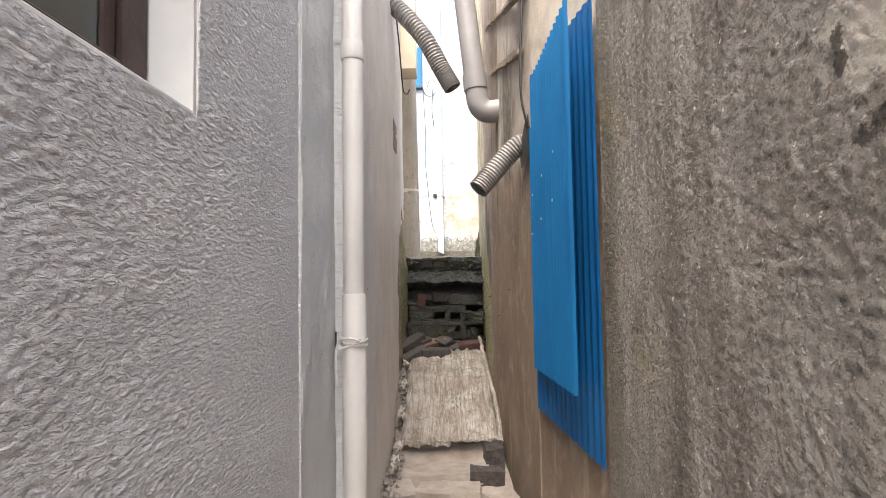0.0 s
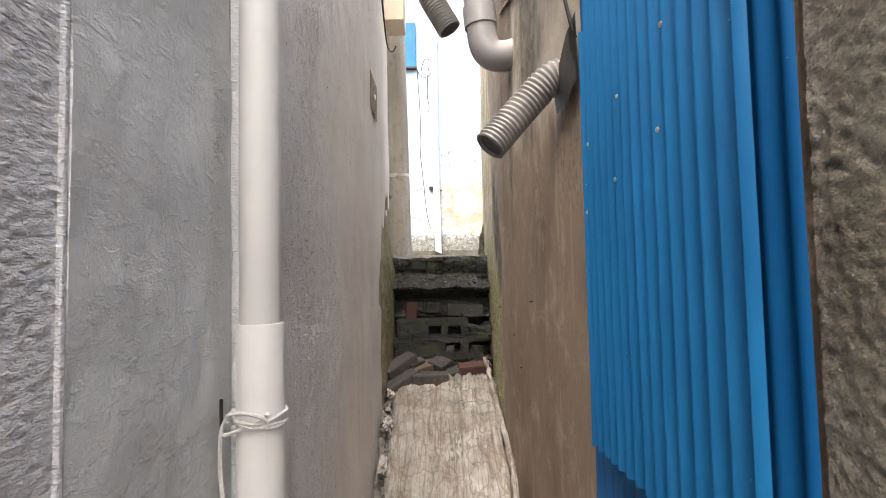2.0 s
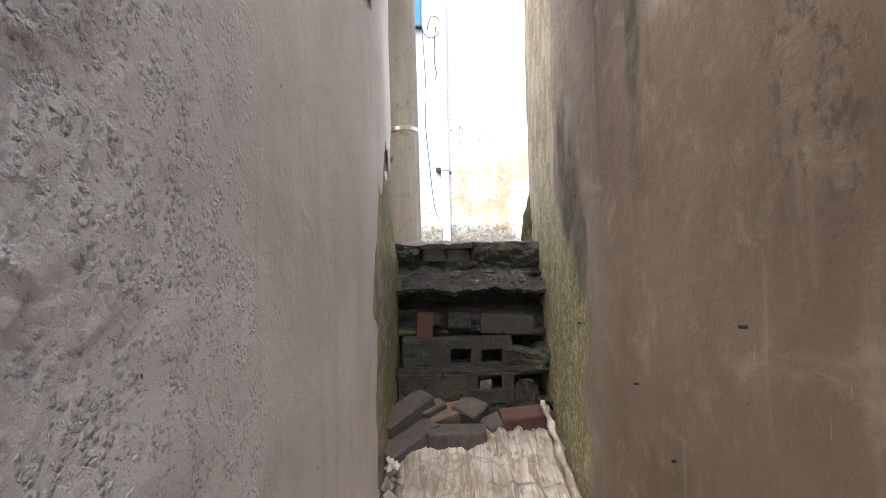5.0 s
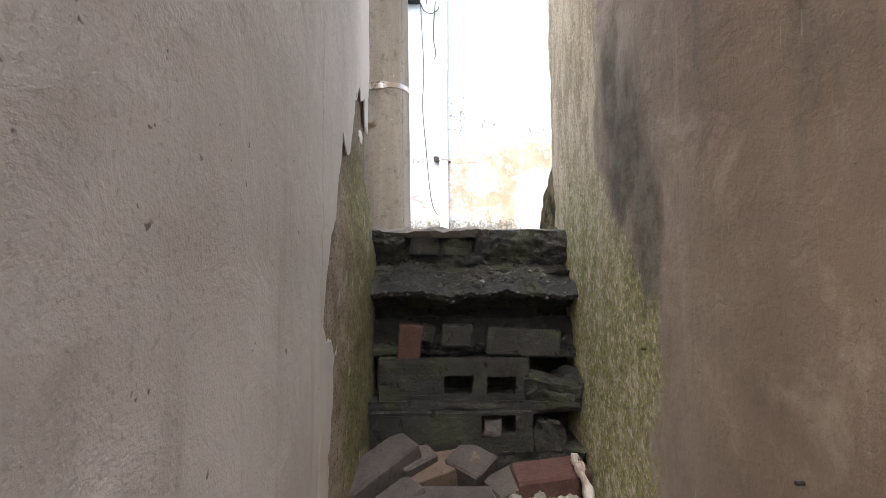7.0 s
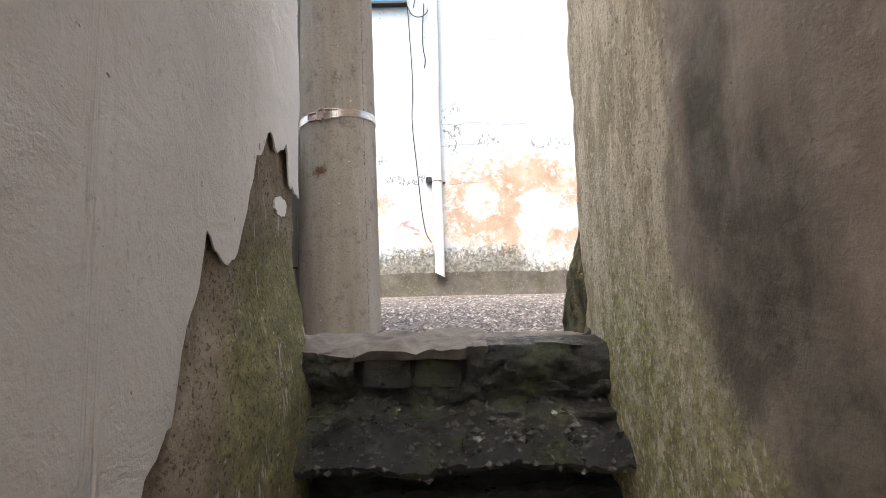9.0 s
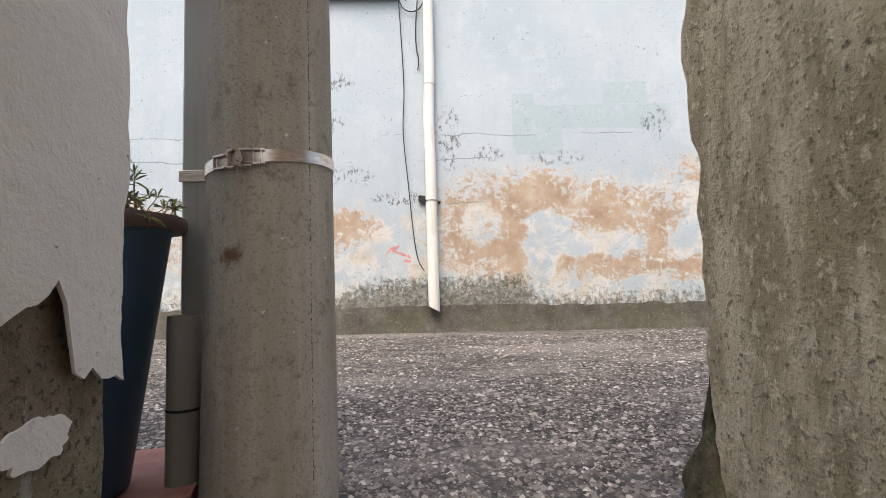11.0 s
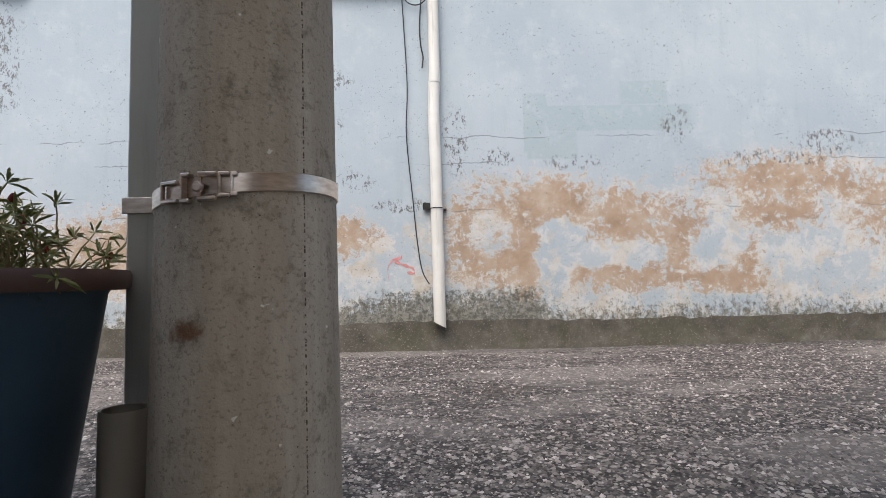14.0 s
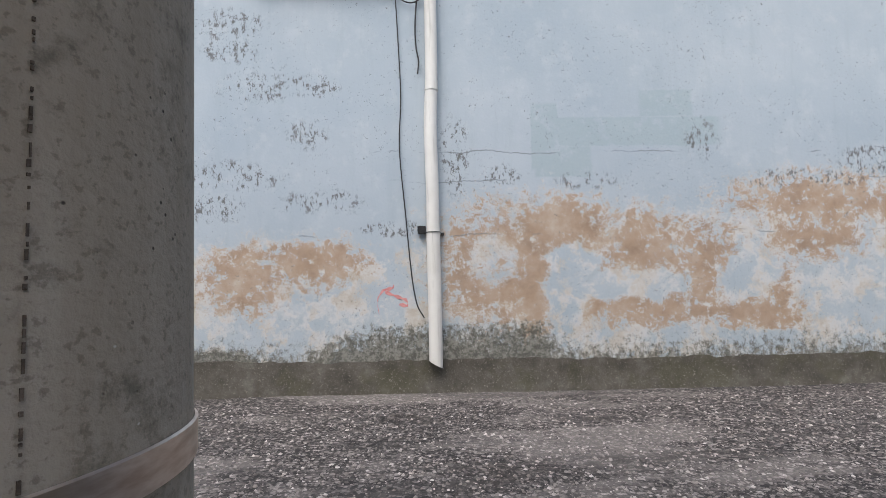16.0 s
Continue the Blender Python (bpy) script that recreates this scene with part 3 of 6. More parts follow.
MOSS = mat_plain("dark_mossy_masonry", (0.028, 0.03, 0.016), (0.12, 0.112, 0.07), 0.95, 22, 1.0)
STUCCO = mat_stucco_light()
SMOOTH = mat_smooth_grey()
LEFT = mat_left_plaster()
OLD = mat_old_render()
ROUGH = mat_right_rough()
TAN = mat_right_plaster()
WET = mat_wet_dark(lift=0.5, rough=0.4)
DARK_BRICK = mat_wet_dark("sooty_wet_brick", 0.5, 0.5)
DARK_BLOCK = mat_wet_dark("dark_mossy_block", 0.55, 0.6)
GREY_BRICK = mat_brick("grey_cement_brick", (0.045, 0.038, 0.035), (0.10, 0.089, 0.082))
BROWN_BRICK = mat_brick("brown_clay_brick", (0.09, 0.062, 0.045), (0.18, 0.13, 0.098))
RED_BRICK = mat_brick("red_clay_brick", (0.058, 0.027, 0.023), (0.11, 0.056, 0.047))
DULL_RED = mat_brick("sooty_red_brick", (0.05, 0.022, 0.017), (0.105, 0.05, 0.038))
SACK = mat_sack()
INK = mat_plain("faded_print", (0.12, 0.13, 0.11), (0.26, 0.26, 0.225), 0.7, 20)
PVC_WHITE = mat_plastic("off_white_pvc", (0.57, 0.555, 0.53), (0.64, 0.625, 0.60), 0.42, (0.45, 0.42, 0.38), 0.25)
PVC_GREY = mat_plastic("grey_pvc", (0.20, 0.195, 0.20), (0.28, 0.275, 0.28), 0.4)
DUCT = mat_plastic("grey_flexible_duct", (0.17, 0.162, 0.155), (0.29, 0.277, 0.265), 0.35, (0.14, 0.13, 0.12), 0.4)
BLUE_LIGHT = mat_blue("sky_blue_sheet_metal", (0.004, 0.085, 0.235), (0.008, 0.125, 0.31))
BLUE_DARK = mat_blue("deep_blue_sheet_metal", (0.003, 0.062, 0.195), (0.006, 0.088, 0.255))
POLE = mat_pole()
STEEL = mat_steel()
FAR = mat_far_wall()
PLINTH = mat_plinth()
GROUND = mat_ground()
CONCRETE = mat_plain("pale_dusty_concrete", (0.24, 0.205, 0.175), (0.42, 0.375, 0.335), 0.9, 6, 0.7)
KERB = mat_plain("worn_threshold_concrete", (0.07, 0.06, 0.05), (0.22, 0.195, 0.165), 0.9, 16, 1.0)
BEIGE = mat_plain("beige_painted_panel", (0.60, 0.51, 0.37), (0.70, 0.61, 0.47), 0.7, 3, 0.15)
WHITE = mat_plain("white_painted_reveal", (0.66, 0.655, 0.63), (0.76, 0.755, 0.73), 0.7, 5, 0.15)
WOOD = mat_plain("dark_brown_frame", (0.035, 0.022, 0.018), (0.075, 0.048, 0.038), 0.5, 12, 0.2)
GLASS = mat_glass()
BLACK = mat_plain("black_rubber", (0.012, 0.012, 0.012), (0.03, 0.03, 0.03), 0.55, 20, 0.1)
ROPE = mat_plain("white_cotton_cord", (0.55, 0.54, 0.50), (0.72, 0.70, 0.66), 0.9, 120, 0.6)
POT = mat_plastic("navy_plastic", (0.045, 0.095, 0.17), (0.08, 0.145, 0.22), 0.5, (0.05, 0.055, 0.06), 0.4)
RIM = mat_plastic("brown_plastic_rim", (0.12, 0.072, 0.06), (0.18, 0.115, 0.10), 0.6, (0.2, 0.17, 0.15), 0.3)
SOIL = mat_plain("dry_soil", (0.06, 0.045, 0.03), (0.13, 0.10, 0.07), 0.95, 40, 0.8)
LEAF = mat_plain("dry_green_leaves", (0.17, 0.20, 0.06), (0.36, 0.37, 0.16), 0.6, 30, 0.2)
STEM = mat_plain("dry_stems", (0.22, 0.18, 0.08), (0.38, 0.31, 0.17), 0.8, 30, 0.2)
FLOWER = mat_plain("dark_red_bud", (0.22, 0.03, 0.03), (0.34, 0.06, 0.05), 0.7, 30, 0.2)
REDCLAY = mat_plain("red_brown_slab", (0.27, 0.11, 0.09), (0.38, 0.19, 0.15), 0.8, 14, 0.3)
GUARD = mat_plastic("grey_cable_guard", (0.40, 0.405, 0.38), (0.50, 0.505, 0.48), 0.5, (0.25, 0.24, 0.2), 0.4)
CONDUIT = mat_plastic("drab_steel_conduit", (0.22, 0.20, 0.165), (0.30, 0.28, 0.24), 0.45, (0.1, 0.085, 0.07), 0.4)
PIPE_CREAM = mat_plastic("cream_pvc", (0.60, 0.585, 0.535), (0.70, 0.685, 0.64), 0.5, (0.30, 0.29, 0.25), 0.45)
RED_PAINT = mat_plain("red_chalk_paint", (0.50, 0.18, 0.17), (0.62, 0.34, 0.32), 0.9, 30, 0.2)
TRASH = mat_plain("crumpled_film", (0.36, 0.31, 0.26), (0.66, 0.62, 0.57), 0.6, 16, 0.8)
# wet crumbs lifted far above the mortar's tone: their glints put into the colour
GRAVEL = mat_wet_dark("wet_crumbs_painted_glints", 3.2, 0.25)
SEAM = mat_plain("dark_mortar_seam", (0.07, 0.055, 0.045), (0.20, 0.16, 0.13), 0.95, 60, 0.4)
ROOF = mat_plain("plain_grey_roof", (0.25, 0.25, 0.25), (0.35, 0.35, 0.34), 0.9, 2, 0.2)
STONE = mat_plain("mixed_rubble", (0.16, 0.14, 0.12), (0.36, 0.33, 0.30), 0.9, 20, 0.7)
CHIP = mat_chip()

# ---- building helpers ----


def mesh_of(name, verts, faces, material, smooth=False):
    me = bpy.data.meshes.new(name)
    me.from_pydata([tuple(v) for v in verts], [], faces)
    me.materials.append(material)
    if smooth:
        me.polygons.foreach_set("use_smooth", [True] * len(me.polygons))
        me.set_sharp_from_angle(angle=radians(50))
    me.update()
    return me


def part(name, bm, material, parent=None, label="", smooth=False):
    """Links a bmesh, or a mesh, as one object, under a thing where one is given."""
    if isinstance(bm, bmesh.types.BMesh):
        bmesh.ops.recalc_face_normals(bm, faces=bm.faces)
        me = bpy.data.meshes.new(name)
        bm.to_mesh(me)
        bm.free()
        me.materials.append(material)
        if smooth:
            me.polygons.foreach_set("use_smooth", [True] * len(me.polygons))
    else:
        me = bm
    ob = new(name, me)
    if parent is not None:
        ob.parent = parent
    if label:
        tagged(ob, label)
    return ob


def thing(name, label, category, at=(0, 0, 0), group=""):
    ob = new(name)
    ob.location = at
    return tagged(ob, label, category, group)


def add_box(bm, x0, x1, y0, y1, z0, z1, bevel=0.0, m=None):
    made = bmesh.ops.create_cube(bm, size=1.0)["verts"]
    bmesh.ops.scale(bm, vec=(x1 - x0, y1 - y0, z1 - z0), verts=made)
    bmesh.ops.translate(bm, vec=((x0 + x1) / 2, (y0 + y1) / 2, (z0 + z1) / 2), verts=made)
    if bevel:
        edges = list({e for v in made for e in v.link_edges})
        made = bmesh.ops.bevel(bm, geom=edges, offset=bevel, segments=1, affect="EDGES")["verts"] + [v for v in made if v.is_valid]
    if m is not None:
        bmesh.ops.transform(bm, matrix=m, verts=list(set(made)))
    return bm


def box(*a, **k):
    return add_box(bmesh.new(), *a, **k)


def tube(points, radius, sides=16, closed_ends=True, rings=None):
    """A tube along points; radius is a number or one for each point."""
    pts = [Vector(p) for p in points]
    rad = radius if isinstance(radius, (list, tuple)) else [radius] * len(pts)
    verts, faces = [], []
    prev = None
    for i, p in enumerate(pts):
        d = (pts[min(i + 1, len(pts) - 1)] - pts[max(i - 1, 0)]).normalized()
        if prev is None:
            side = d.orthogonal().normalized()
        else:
            side = (prev - d * prev.dot(d)).normalized()
        prev = side
        other = d.cross(side)
        for s in range(sides):
            a = 2 * math.pi * s / sides
            verts.append(p + (side * math.cos(a) + other * math.sin(a)) * rad[i])
    for i in range(len(pts) - 1):
        for s in range(sides):
            a, b = i * sides + s, i * sides + (s + 1) % sides
            faces.append((a, b, b + sides, a + sides))
    if closed_ends:
        faces.append(tuple(range(sides))[::-1])
        faces.append(tuple(range((len(pts) - 1) * sides, len(pts) * sides)))
    return verts, faces


def tube_part(name, points, radius, material, parent=None, label="", sides=16, closed_ends=True):
    v, f = tube(points, radius, sides, closed_ends)
    return part(name, mesh_of(name, v, f, material, True), material, parent, label)


def curve_points(ctrl, n):
    """Catmull-Rom through control points."""
    c = [Vector(p) for p in ctrl]
    c = [c[0] * 2 - c[1]] + c + [c[-1] * 2 - c[-2]]
    out = []
    segs = len(c) - 3
    for i in range(n):
        s = i / (n - 1) * segs
        k = min(int(s), segs - 1)
        t = s - k
        a, b, d, e = c[k:k + 4]
        out.append(0.5 * ((2 * b) + (d - a) * t + (2 * a - 5 * b + 4 * d - e) * t * t + (3 * b - a - 3 * d + e) * t ** 3))
    return out


def lathe(profile, sides=48):
    """(radius, z) pairs turned round the z axis."""
    verts, faces = [], []
    for r, z in profile:
        for s in range(sides):
            a = 2 * math.pi * s / sides
            verts.append((r * math.cos(a), r * math.sin(a), z))
    for i in range(len(profile) - 1):
        for s in range(sides):
            a, b = i * sides + s, i * sides + (s + 1) % sides
            faces.append((a, b, b + sides, a + sides))
    return verts, faces


def fbm(x, y, z, octaves=4):
    return noise.fractal(Vector((x, y, z)), 1.0, 2.0, octaves)


def relief(name, p0, p1, z0, z1, step, depth, thick, material, lower=None, upper=None, smooth=True, start=None, stop=None):
    """A wall from p0 to p1 whose face, to the left of that way, stands out by depth(u, z) metres. lower and upper give the z of its edges at u,
    start and stop shift its ends at z."""
    a, b = Vector(p0), Vector(p1)
    along = (b - a)
    length = along.length
    along.normalize()
    out = Vector((-along.y, along.x))
    nu, nz = max(2, int(length / step) + 1), max(2, int((z1 - z0) / step) + 1)
    verts, faces, backs = [], [], []
    for i in range(nu):
        f = i / (nu - 1)
        for j in range(nz):
            u = f * length
            lo = z0 if lower is None else lower(u)
            hi = z1 if upper is None else upper(u)
            z = lo + (hi - lo) * j / (nz - 1)
            s0 = 0.0 if start is None else start(z)
            s1 = length if stop is None else length + stop(z)
            u = s0 + (s1 - s0) * f
            q = a + along * u + out * depth(u, z)
            verts.append((q.x, q.y, z))
            q = a + along * u - out * thick
            backs.append((q.x, q.y, z))
    for i in range(nu - 1):
        for j in range(nz - 1):
            k = i * nz + j
            faces.append((k, k + nz, k + nz + 1, k + 1))
    rim = [i * nz for i in range(nu)] + [(nu - 1) * nz + j for j in range(1, nz)] + [i * nz + nz - 1 for i in range(nu - 2, -1, -1)] + [j for j in range(nz - 2, 0, -1)]
    off = len(verts)
    verts += [backs[k] for k in rim]
    n = len(rim)
    for i in range(n):
        j = (i + 1) % n
        faces.append((rim[i], off + i, off + j, rim[j]))
    faces.append(tuple(off + i for i in range(n)))
    return part(name, mesh_of(name, verts, faces, material, smooth), material)


def structure(ob, label, category="wall"):
    return tagged(ob, label, category, kind="structure")


# ---- large structure ----
FLOOR_Z = -1.6
FAR_Y = 10.52


def worm(u, z):
    """Sprayed stucco: flat worm-like ridges."""
    a = fbm(u * 58, z * 105, 3.1, 2)
    return 0.0024 * a + 0.002 * fbm(u * 6, z * 6, 7.7, 2)


def flat(u, z):
    return 0.004 * fbm(u * 2.2, z * 2.2, 1.3, 4)


def grain(u, z):
    return 0.0032 * fbm(u * 62, z * 62, 4.2, 2) + 0.003 * fbm(u * 3, z * 3, 8.8, 3)


# rough stucco house wall, round the window
WIN_Y0, WIN_Y1, WIN_Z0, WIN_Z1 = 1.15, 2.337, 0.158, 1.35
structure(relief("wall_west_1", (-0.333, 3.02), (-0.333, 1.6), -1.62, WIN_Z0, 0.0046, worm, 0.25, STUCCO), "light grey sprayed stucco house wall")
structure(relief("wall_west_2", (-0.333, 3.02), (-0.333, WIN_Y1), WIN_Z0 + 0.001, 1.3, 0.0046, worm, 0.25, STUCCO), "light grey sprayed stucco wall beside a window")
structure(part("wall_west_3", box(-0.583, -0.335, -1.0, 1.6, -1.62, WIN_Z0 - 0.002), STUCCO), "light grey stucco house wall")
structure(part("wall_west_4", box(-0.583, -0.335, -1.0, 3.02, 1.352, 2.3), STUCCO), "light grey stucco upper house wall")
structure(part("wall_west_5", box(-0.583, -0.335, -1.0, WIN_Y0, WIN_Z0, 1.352), STUCCO), "light grey stucco house wall")

# smooth pilaster and corner behind the downpipe
structure(relief("wall_west_6", (-0.327, 3.53), (-0.327, 3.022), -1.62, 2.3, 0.016, lambda u, z: flat(u, z) + 0.004 * fbm(u * 6, z * 5, 2.0, 5) + 0.004 * max(0.0, fbm(u * 14, z * 9, 6.0, 3) - 0.25), 0.25, SMOOTH), "smooth troweled grey render strip")
structure(part("wall_west_12", box(-0.33, -0.238, 3.5365, 3.5395, -1.62, 2.3), SMOOTH), "grey rendered return behind a downpipe")
structure(part("trim", box(-0.335, -0.326, 3.011, 3.021, -1.62, 2.3, bevel=0.002), STUCCO), "thin raised stucco edge bead", "trim")


def left_depth(u, z):
    y = 6.33 - u
    rough = max(0.0, min(1.0, (4.7 - y) / 0.7))
    ridge = math.exp(-((y - 3.86 - 0.07 * fbm(z * 3, 1.0, 2.0, 2)) / 0.13) ** 2)
    lumps = max(0.0, fbm(u * 75, z * 75, 2.7, 2))
    return 0.006 * fbm(u * 2.0, z * 1.7, 5.5, 4) + rough * 0.004 * fbm(u * 6, z * 6, 1.1, 4) + (0.004 * ridge + 0.001 * rough) * lumps + 0.001 * rough * fbm(u * 90, z * 90, 6.7, 2)


def peel_top(y):
    """Height at which the plaster has come away, rising to the open end."""
    pts = ((5.55, -1.62), (5.585, -0.30), (5.615, -0.19), (5.64, -0.14), (5.66, -0.08), (5.73, -0.02), (5.76, 0.10), (5.80, 0.15),
           (5.83, 0.26), (5.86, 0.22), (5.91, 0.20), (5.97, 0.26), (6.01, 0.36), (6.04, 0.425), (6.07, 0.43), (6.10, 0.49), (6.13, 0.513), (6.165, 0.47), (6.2, 0.478), (6.235, 0.50), (6.255, 0.41), (6.31, 0.398), (6.35, 0.36))
    for (a, za), (b, zb) in zip(pts, pts[1:]):
        if y <= b:
            return za + (zb - za) * max(0.0, (y - a) / (b - a))
    return pts[-1][1]


def peel_edge(u):
    y = 6.33 - u
    z = peel_top(y) + 0.02 * fbm(y * 40, 0.3, 9.1, 5)
    return max(-1.62, z) if y > 5.55 else -1.62


structure(relief("wall_west_7", (-0.256, 6.32), (-0.256, 3.54), -1.62, 2.75, 0.03, lambda u, z: 0.005 * fbm(u * 12, z * 12, 2.2, 4) + 0.055 * max(0.0, min(1.0, (0.75 - u) / 0.6)) * max(0.0, min(1.0, (0.22 - z) / 0.3)), 0.25, OLD,
                 stop=None), "damp brown bare render, mossy at the foot")
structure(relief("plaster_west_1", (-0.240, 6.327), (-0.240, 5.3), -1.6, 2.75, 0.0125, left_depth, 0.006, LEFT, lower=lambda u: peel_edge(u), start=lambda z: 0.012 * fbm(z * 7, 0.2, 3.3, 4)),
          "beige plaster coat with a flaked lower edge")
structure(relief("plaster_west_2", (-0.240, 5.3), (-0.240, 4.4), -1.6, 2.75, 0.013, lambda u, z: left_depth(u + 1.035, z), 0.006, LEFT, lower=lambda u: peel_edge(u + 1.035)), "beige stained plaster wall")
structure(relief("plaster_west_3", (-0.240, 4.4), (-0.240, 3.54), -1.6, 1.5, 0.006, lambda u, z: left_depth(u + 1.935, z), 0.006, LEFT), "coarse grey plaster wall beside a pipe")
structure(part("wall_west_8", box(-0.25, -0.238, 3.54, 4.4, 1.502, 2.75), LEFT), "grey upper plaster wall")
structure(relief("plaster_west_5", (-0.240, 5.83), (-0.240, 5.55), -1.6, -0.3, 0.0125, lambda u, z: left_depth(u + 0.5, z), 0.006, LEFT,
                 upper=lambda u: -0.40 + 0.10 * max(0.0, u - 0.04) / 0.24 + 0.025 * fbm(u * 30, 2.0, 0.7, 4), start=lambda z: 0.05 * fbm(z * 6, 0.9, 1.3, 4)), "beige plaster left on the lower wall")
# a flake of plaster left on the bare patch
bm = bmesh.new()
ring = []
for i in range(40):
    a = 2 * math.pi * i / 40
    r = 0.9 + 0.28 * fbm(math.cos(a) * 2.4, math.sin(a) * 2.4, 4.0, 5)
    ring.append((6.225 + 0.046 * r * math.cos(a), 0.35 + 0.026 * r * math.sin(a)))
front = [bm.verts.new((-0.2525, y, z)) for y, z in ring]
back = [bm.verts.new((-0.285, 6.225 + (y - 6.225) * 1.08, 0.35 + (z - 0.35) * 1.08)) for y, z in ring]
bm.faces.new(front)
for i in range(40):
    bm.faces.new((front[i], back[i], back[(i + 1) % 40], front[(i + 1) % 40]))
structure(part("plaster_west_4", bm, LEFT), "leftover flake of beige plaster")


# right side: rough render, then tan plaster that closes in towards the open end
def right_depth(u, z):
    return 0.008 * fbm(u * 1.5, z * 1.2, 6.5, 4)


structure(relief("wall_east_1", (0.69, 1.45), (0.69, 3.045), -1.62, 1.4, 0.0065, grain, 0.25, ROUGH), "weathered grey-brown pebble render wall, streaked")
structure(part("wall_east_2", box(0.695, 0.92, -1.0, 1.45, -1.62, 2.1), ROUGH), "weathered grey-brown render wall")
structure(part("wall_east_3", box(0.695, 0.92, 1.45, 3.045, 1.402, 2.1), ROUGH), "weathered grey-brown upper render wall")


def right_end(z):
    bite = 0.035 * fbm(z * 2.6, 1.7, 2.2, 3) + 0.022 * fbm(z * 9, 0.7, 5.2, 4) + 0.008 * fbm(z * 40, 2.7, 1.2, 3)
    return bite - (0.05 * max(0.0, min(1.0, (0.36 - z) / 0.3)) if z < 0.36 else 0.0)


structure(relief("wall_east_9", (0.705, 3.047), (0.606, 3.798), -1.62, 2.75, 0.04, right_depth, 0.2, TAN), "tan plaster wall behind metal sheets")
structure(relief("wall_east_4", (0.606, 3.8), (0.53, 6.465), -1.62, 1.5, 0.022, right_depth, 0.25, TAN, stop=right_end), "tan plaster wall with dark runs, green growth and a painted-in lit end")
structure(relief("wall_east_5", (0.606, 3.8), (0.53, 6.465), 1.502, 2.75, 0.06, right_depth, 0.25, TAN, stop=right_end), "tan upper plaster wall")
# broken masonry at the foot of the open end
bm = bmesh.new()
bmesh.ops.create_icosphere(bm, subdivisions=5, radius=1.0)
for v in bm.verts:
    n = 1 + 0.4 * fbm(v.co.x * 1.6, v.co.y * 1.6, v.co.z * 2.6, 5) + 0.22 * fbm(v.co.x * 7, v.co.y * 7, v.co.z * 12, 4)
    w = 0.6 - 0.45 * v.co.z
    v.co = Vector((0.548 + v.co.x * 0.075 * n * w, 6.47 + v.co.y * 0.10 * n * w, 0.13 + v.co.z * 0.25))
structure(part("wall_east_6", bm, MOSS, smooth=True), "crumbling mossy masonry at a wall end")

# unseen house bodies and roofs, their heights chosen for the light in the alley
structure(part("wall_west_9", box(-7.0, -0.50, 3.54, 6.31, -1.7, 2.75), LEFT), "plain beige house body")
structure(part("wall_west_10", box(-7.0, -0.605, -1.0, 3.0, -1.7, 2.3), STUCCO), "plain grey house body")
structure(part("wall_east_7", box(0.87, 7.0, 3.0, 6.36, -1.7, 2.75), TAN), "plain tan house body")
structure(part("wall_east_8", box(0.93, 7.0, -1.0, 3.0, -1.7, 2.1), ROUGH), "plain render house body")
# added open yard behind the camera, unseen, to let sky light in
structure(part("wall_south", box(-8, 8, -6.2, -6.0, -1.7, 0.6), ROUGH), "added unseen low wall behind the yard")
structure(part("ground_south", box(-8, 8, -6.0, -1.0, -1.75, -1.62), CONCRETE), "added unseen concrete yard behind the alley", "ground")
structure(part("roof_west", box(-7.1, -0.26, 3.0, 6.4, 2.752, 2.83), ROOF), "plain flat grey roof slab", "roof")
structure(part("roof_west", box(-7.1, -0.36, -1.0, 2.99, 2.302, 2.38), ROOF), "plain flat grey roof slab", "roof")
structure(part("roof_east", box(0.62, 7.1, 3.0, 6.4, 2.752, 2.83), ROOF), "plain flat grey roof slab", "roof")
structure(part("roof_east", box(0.70, 7.1, -1.0, 2.99, 2.102, 2.18), ROOF), "plain flat grey roof slab", "roof")

# far yard wall and its plinth
structure(part("wall_north", box(-12, 12, FAR_Y, FAR_Y + 0.25, 0.0, 5.0), FAR), "pale blue wall with peeling paint over ochre render")


def plinth_top(u):
    x = 12 - u
    return 0.25 + 0.025 * fbm(x * 1.5, 0.4, 1.0, 4) + 0.016 * fbm(x * 9, 1.4, 1.0, 4) - 0.02 * (x > 1.2)


structure(relief("baseboard", (12, FAR_Y - 0.006), (-12, FAR_Y - 0.006), -0.05, 0.25, 0.05, lambda u, z: 0.012 * fbm(u * 3, z * 5, 2.0, 4) + 0.01 * max(0, 0.12 - z) / 0.12, 0.004, PLINTH, upper=plinth_top),
          "damp dark cement plinth at the wall foot", "plinth")

# yard ground in one sheet, and the threshold lip
def ground_z(x, y):
    return 0.010 * fbm(x * 0.8, y * 0.8, 3.0, 3) - 0.015 + 0.006 * fbm(x * 6, y * 6, 1.0, 3)


verts, faces = [], []
xs = [-60, -30, -14, -8] + [-5 + 0.1 * i for i in range(101)] + [8, 14, 30, 60]
ys = [6.42 + 0.1 * i for i in range(43)] + [14, 30, 70]
for y in ys:
    for x in xs:
        verts.append((x, y, ground_z(x, y) if -6 < x < 6 and y < 11 else -0.015))
for j in range(len(ys) - 1):
    for i in range(len(xs) - 1):
        k = j * len(xs) + i
        faces.append((k, k + 1, k + 1 + len(xs), k + len(xs)))
structure(part("ground", mesh_of("ground", verts, faces, GROUND, True), GROUND), "worn asphalt yard with pale chippings, partly damp", "ground")


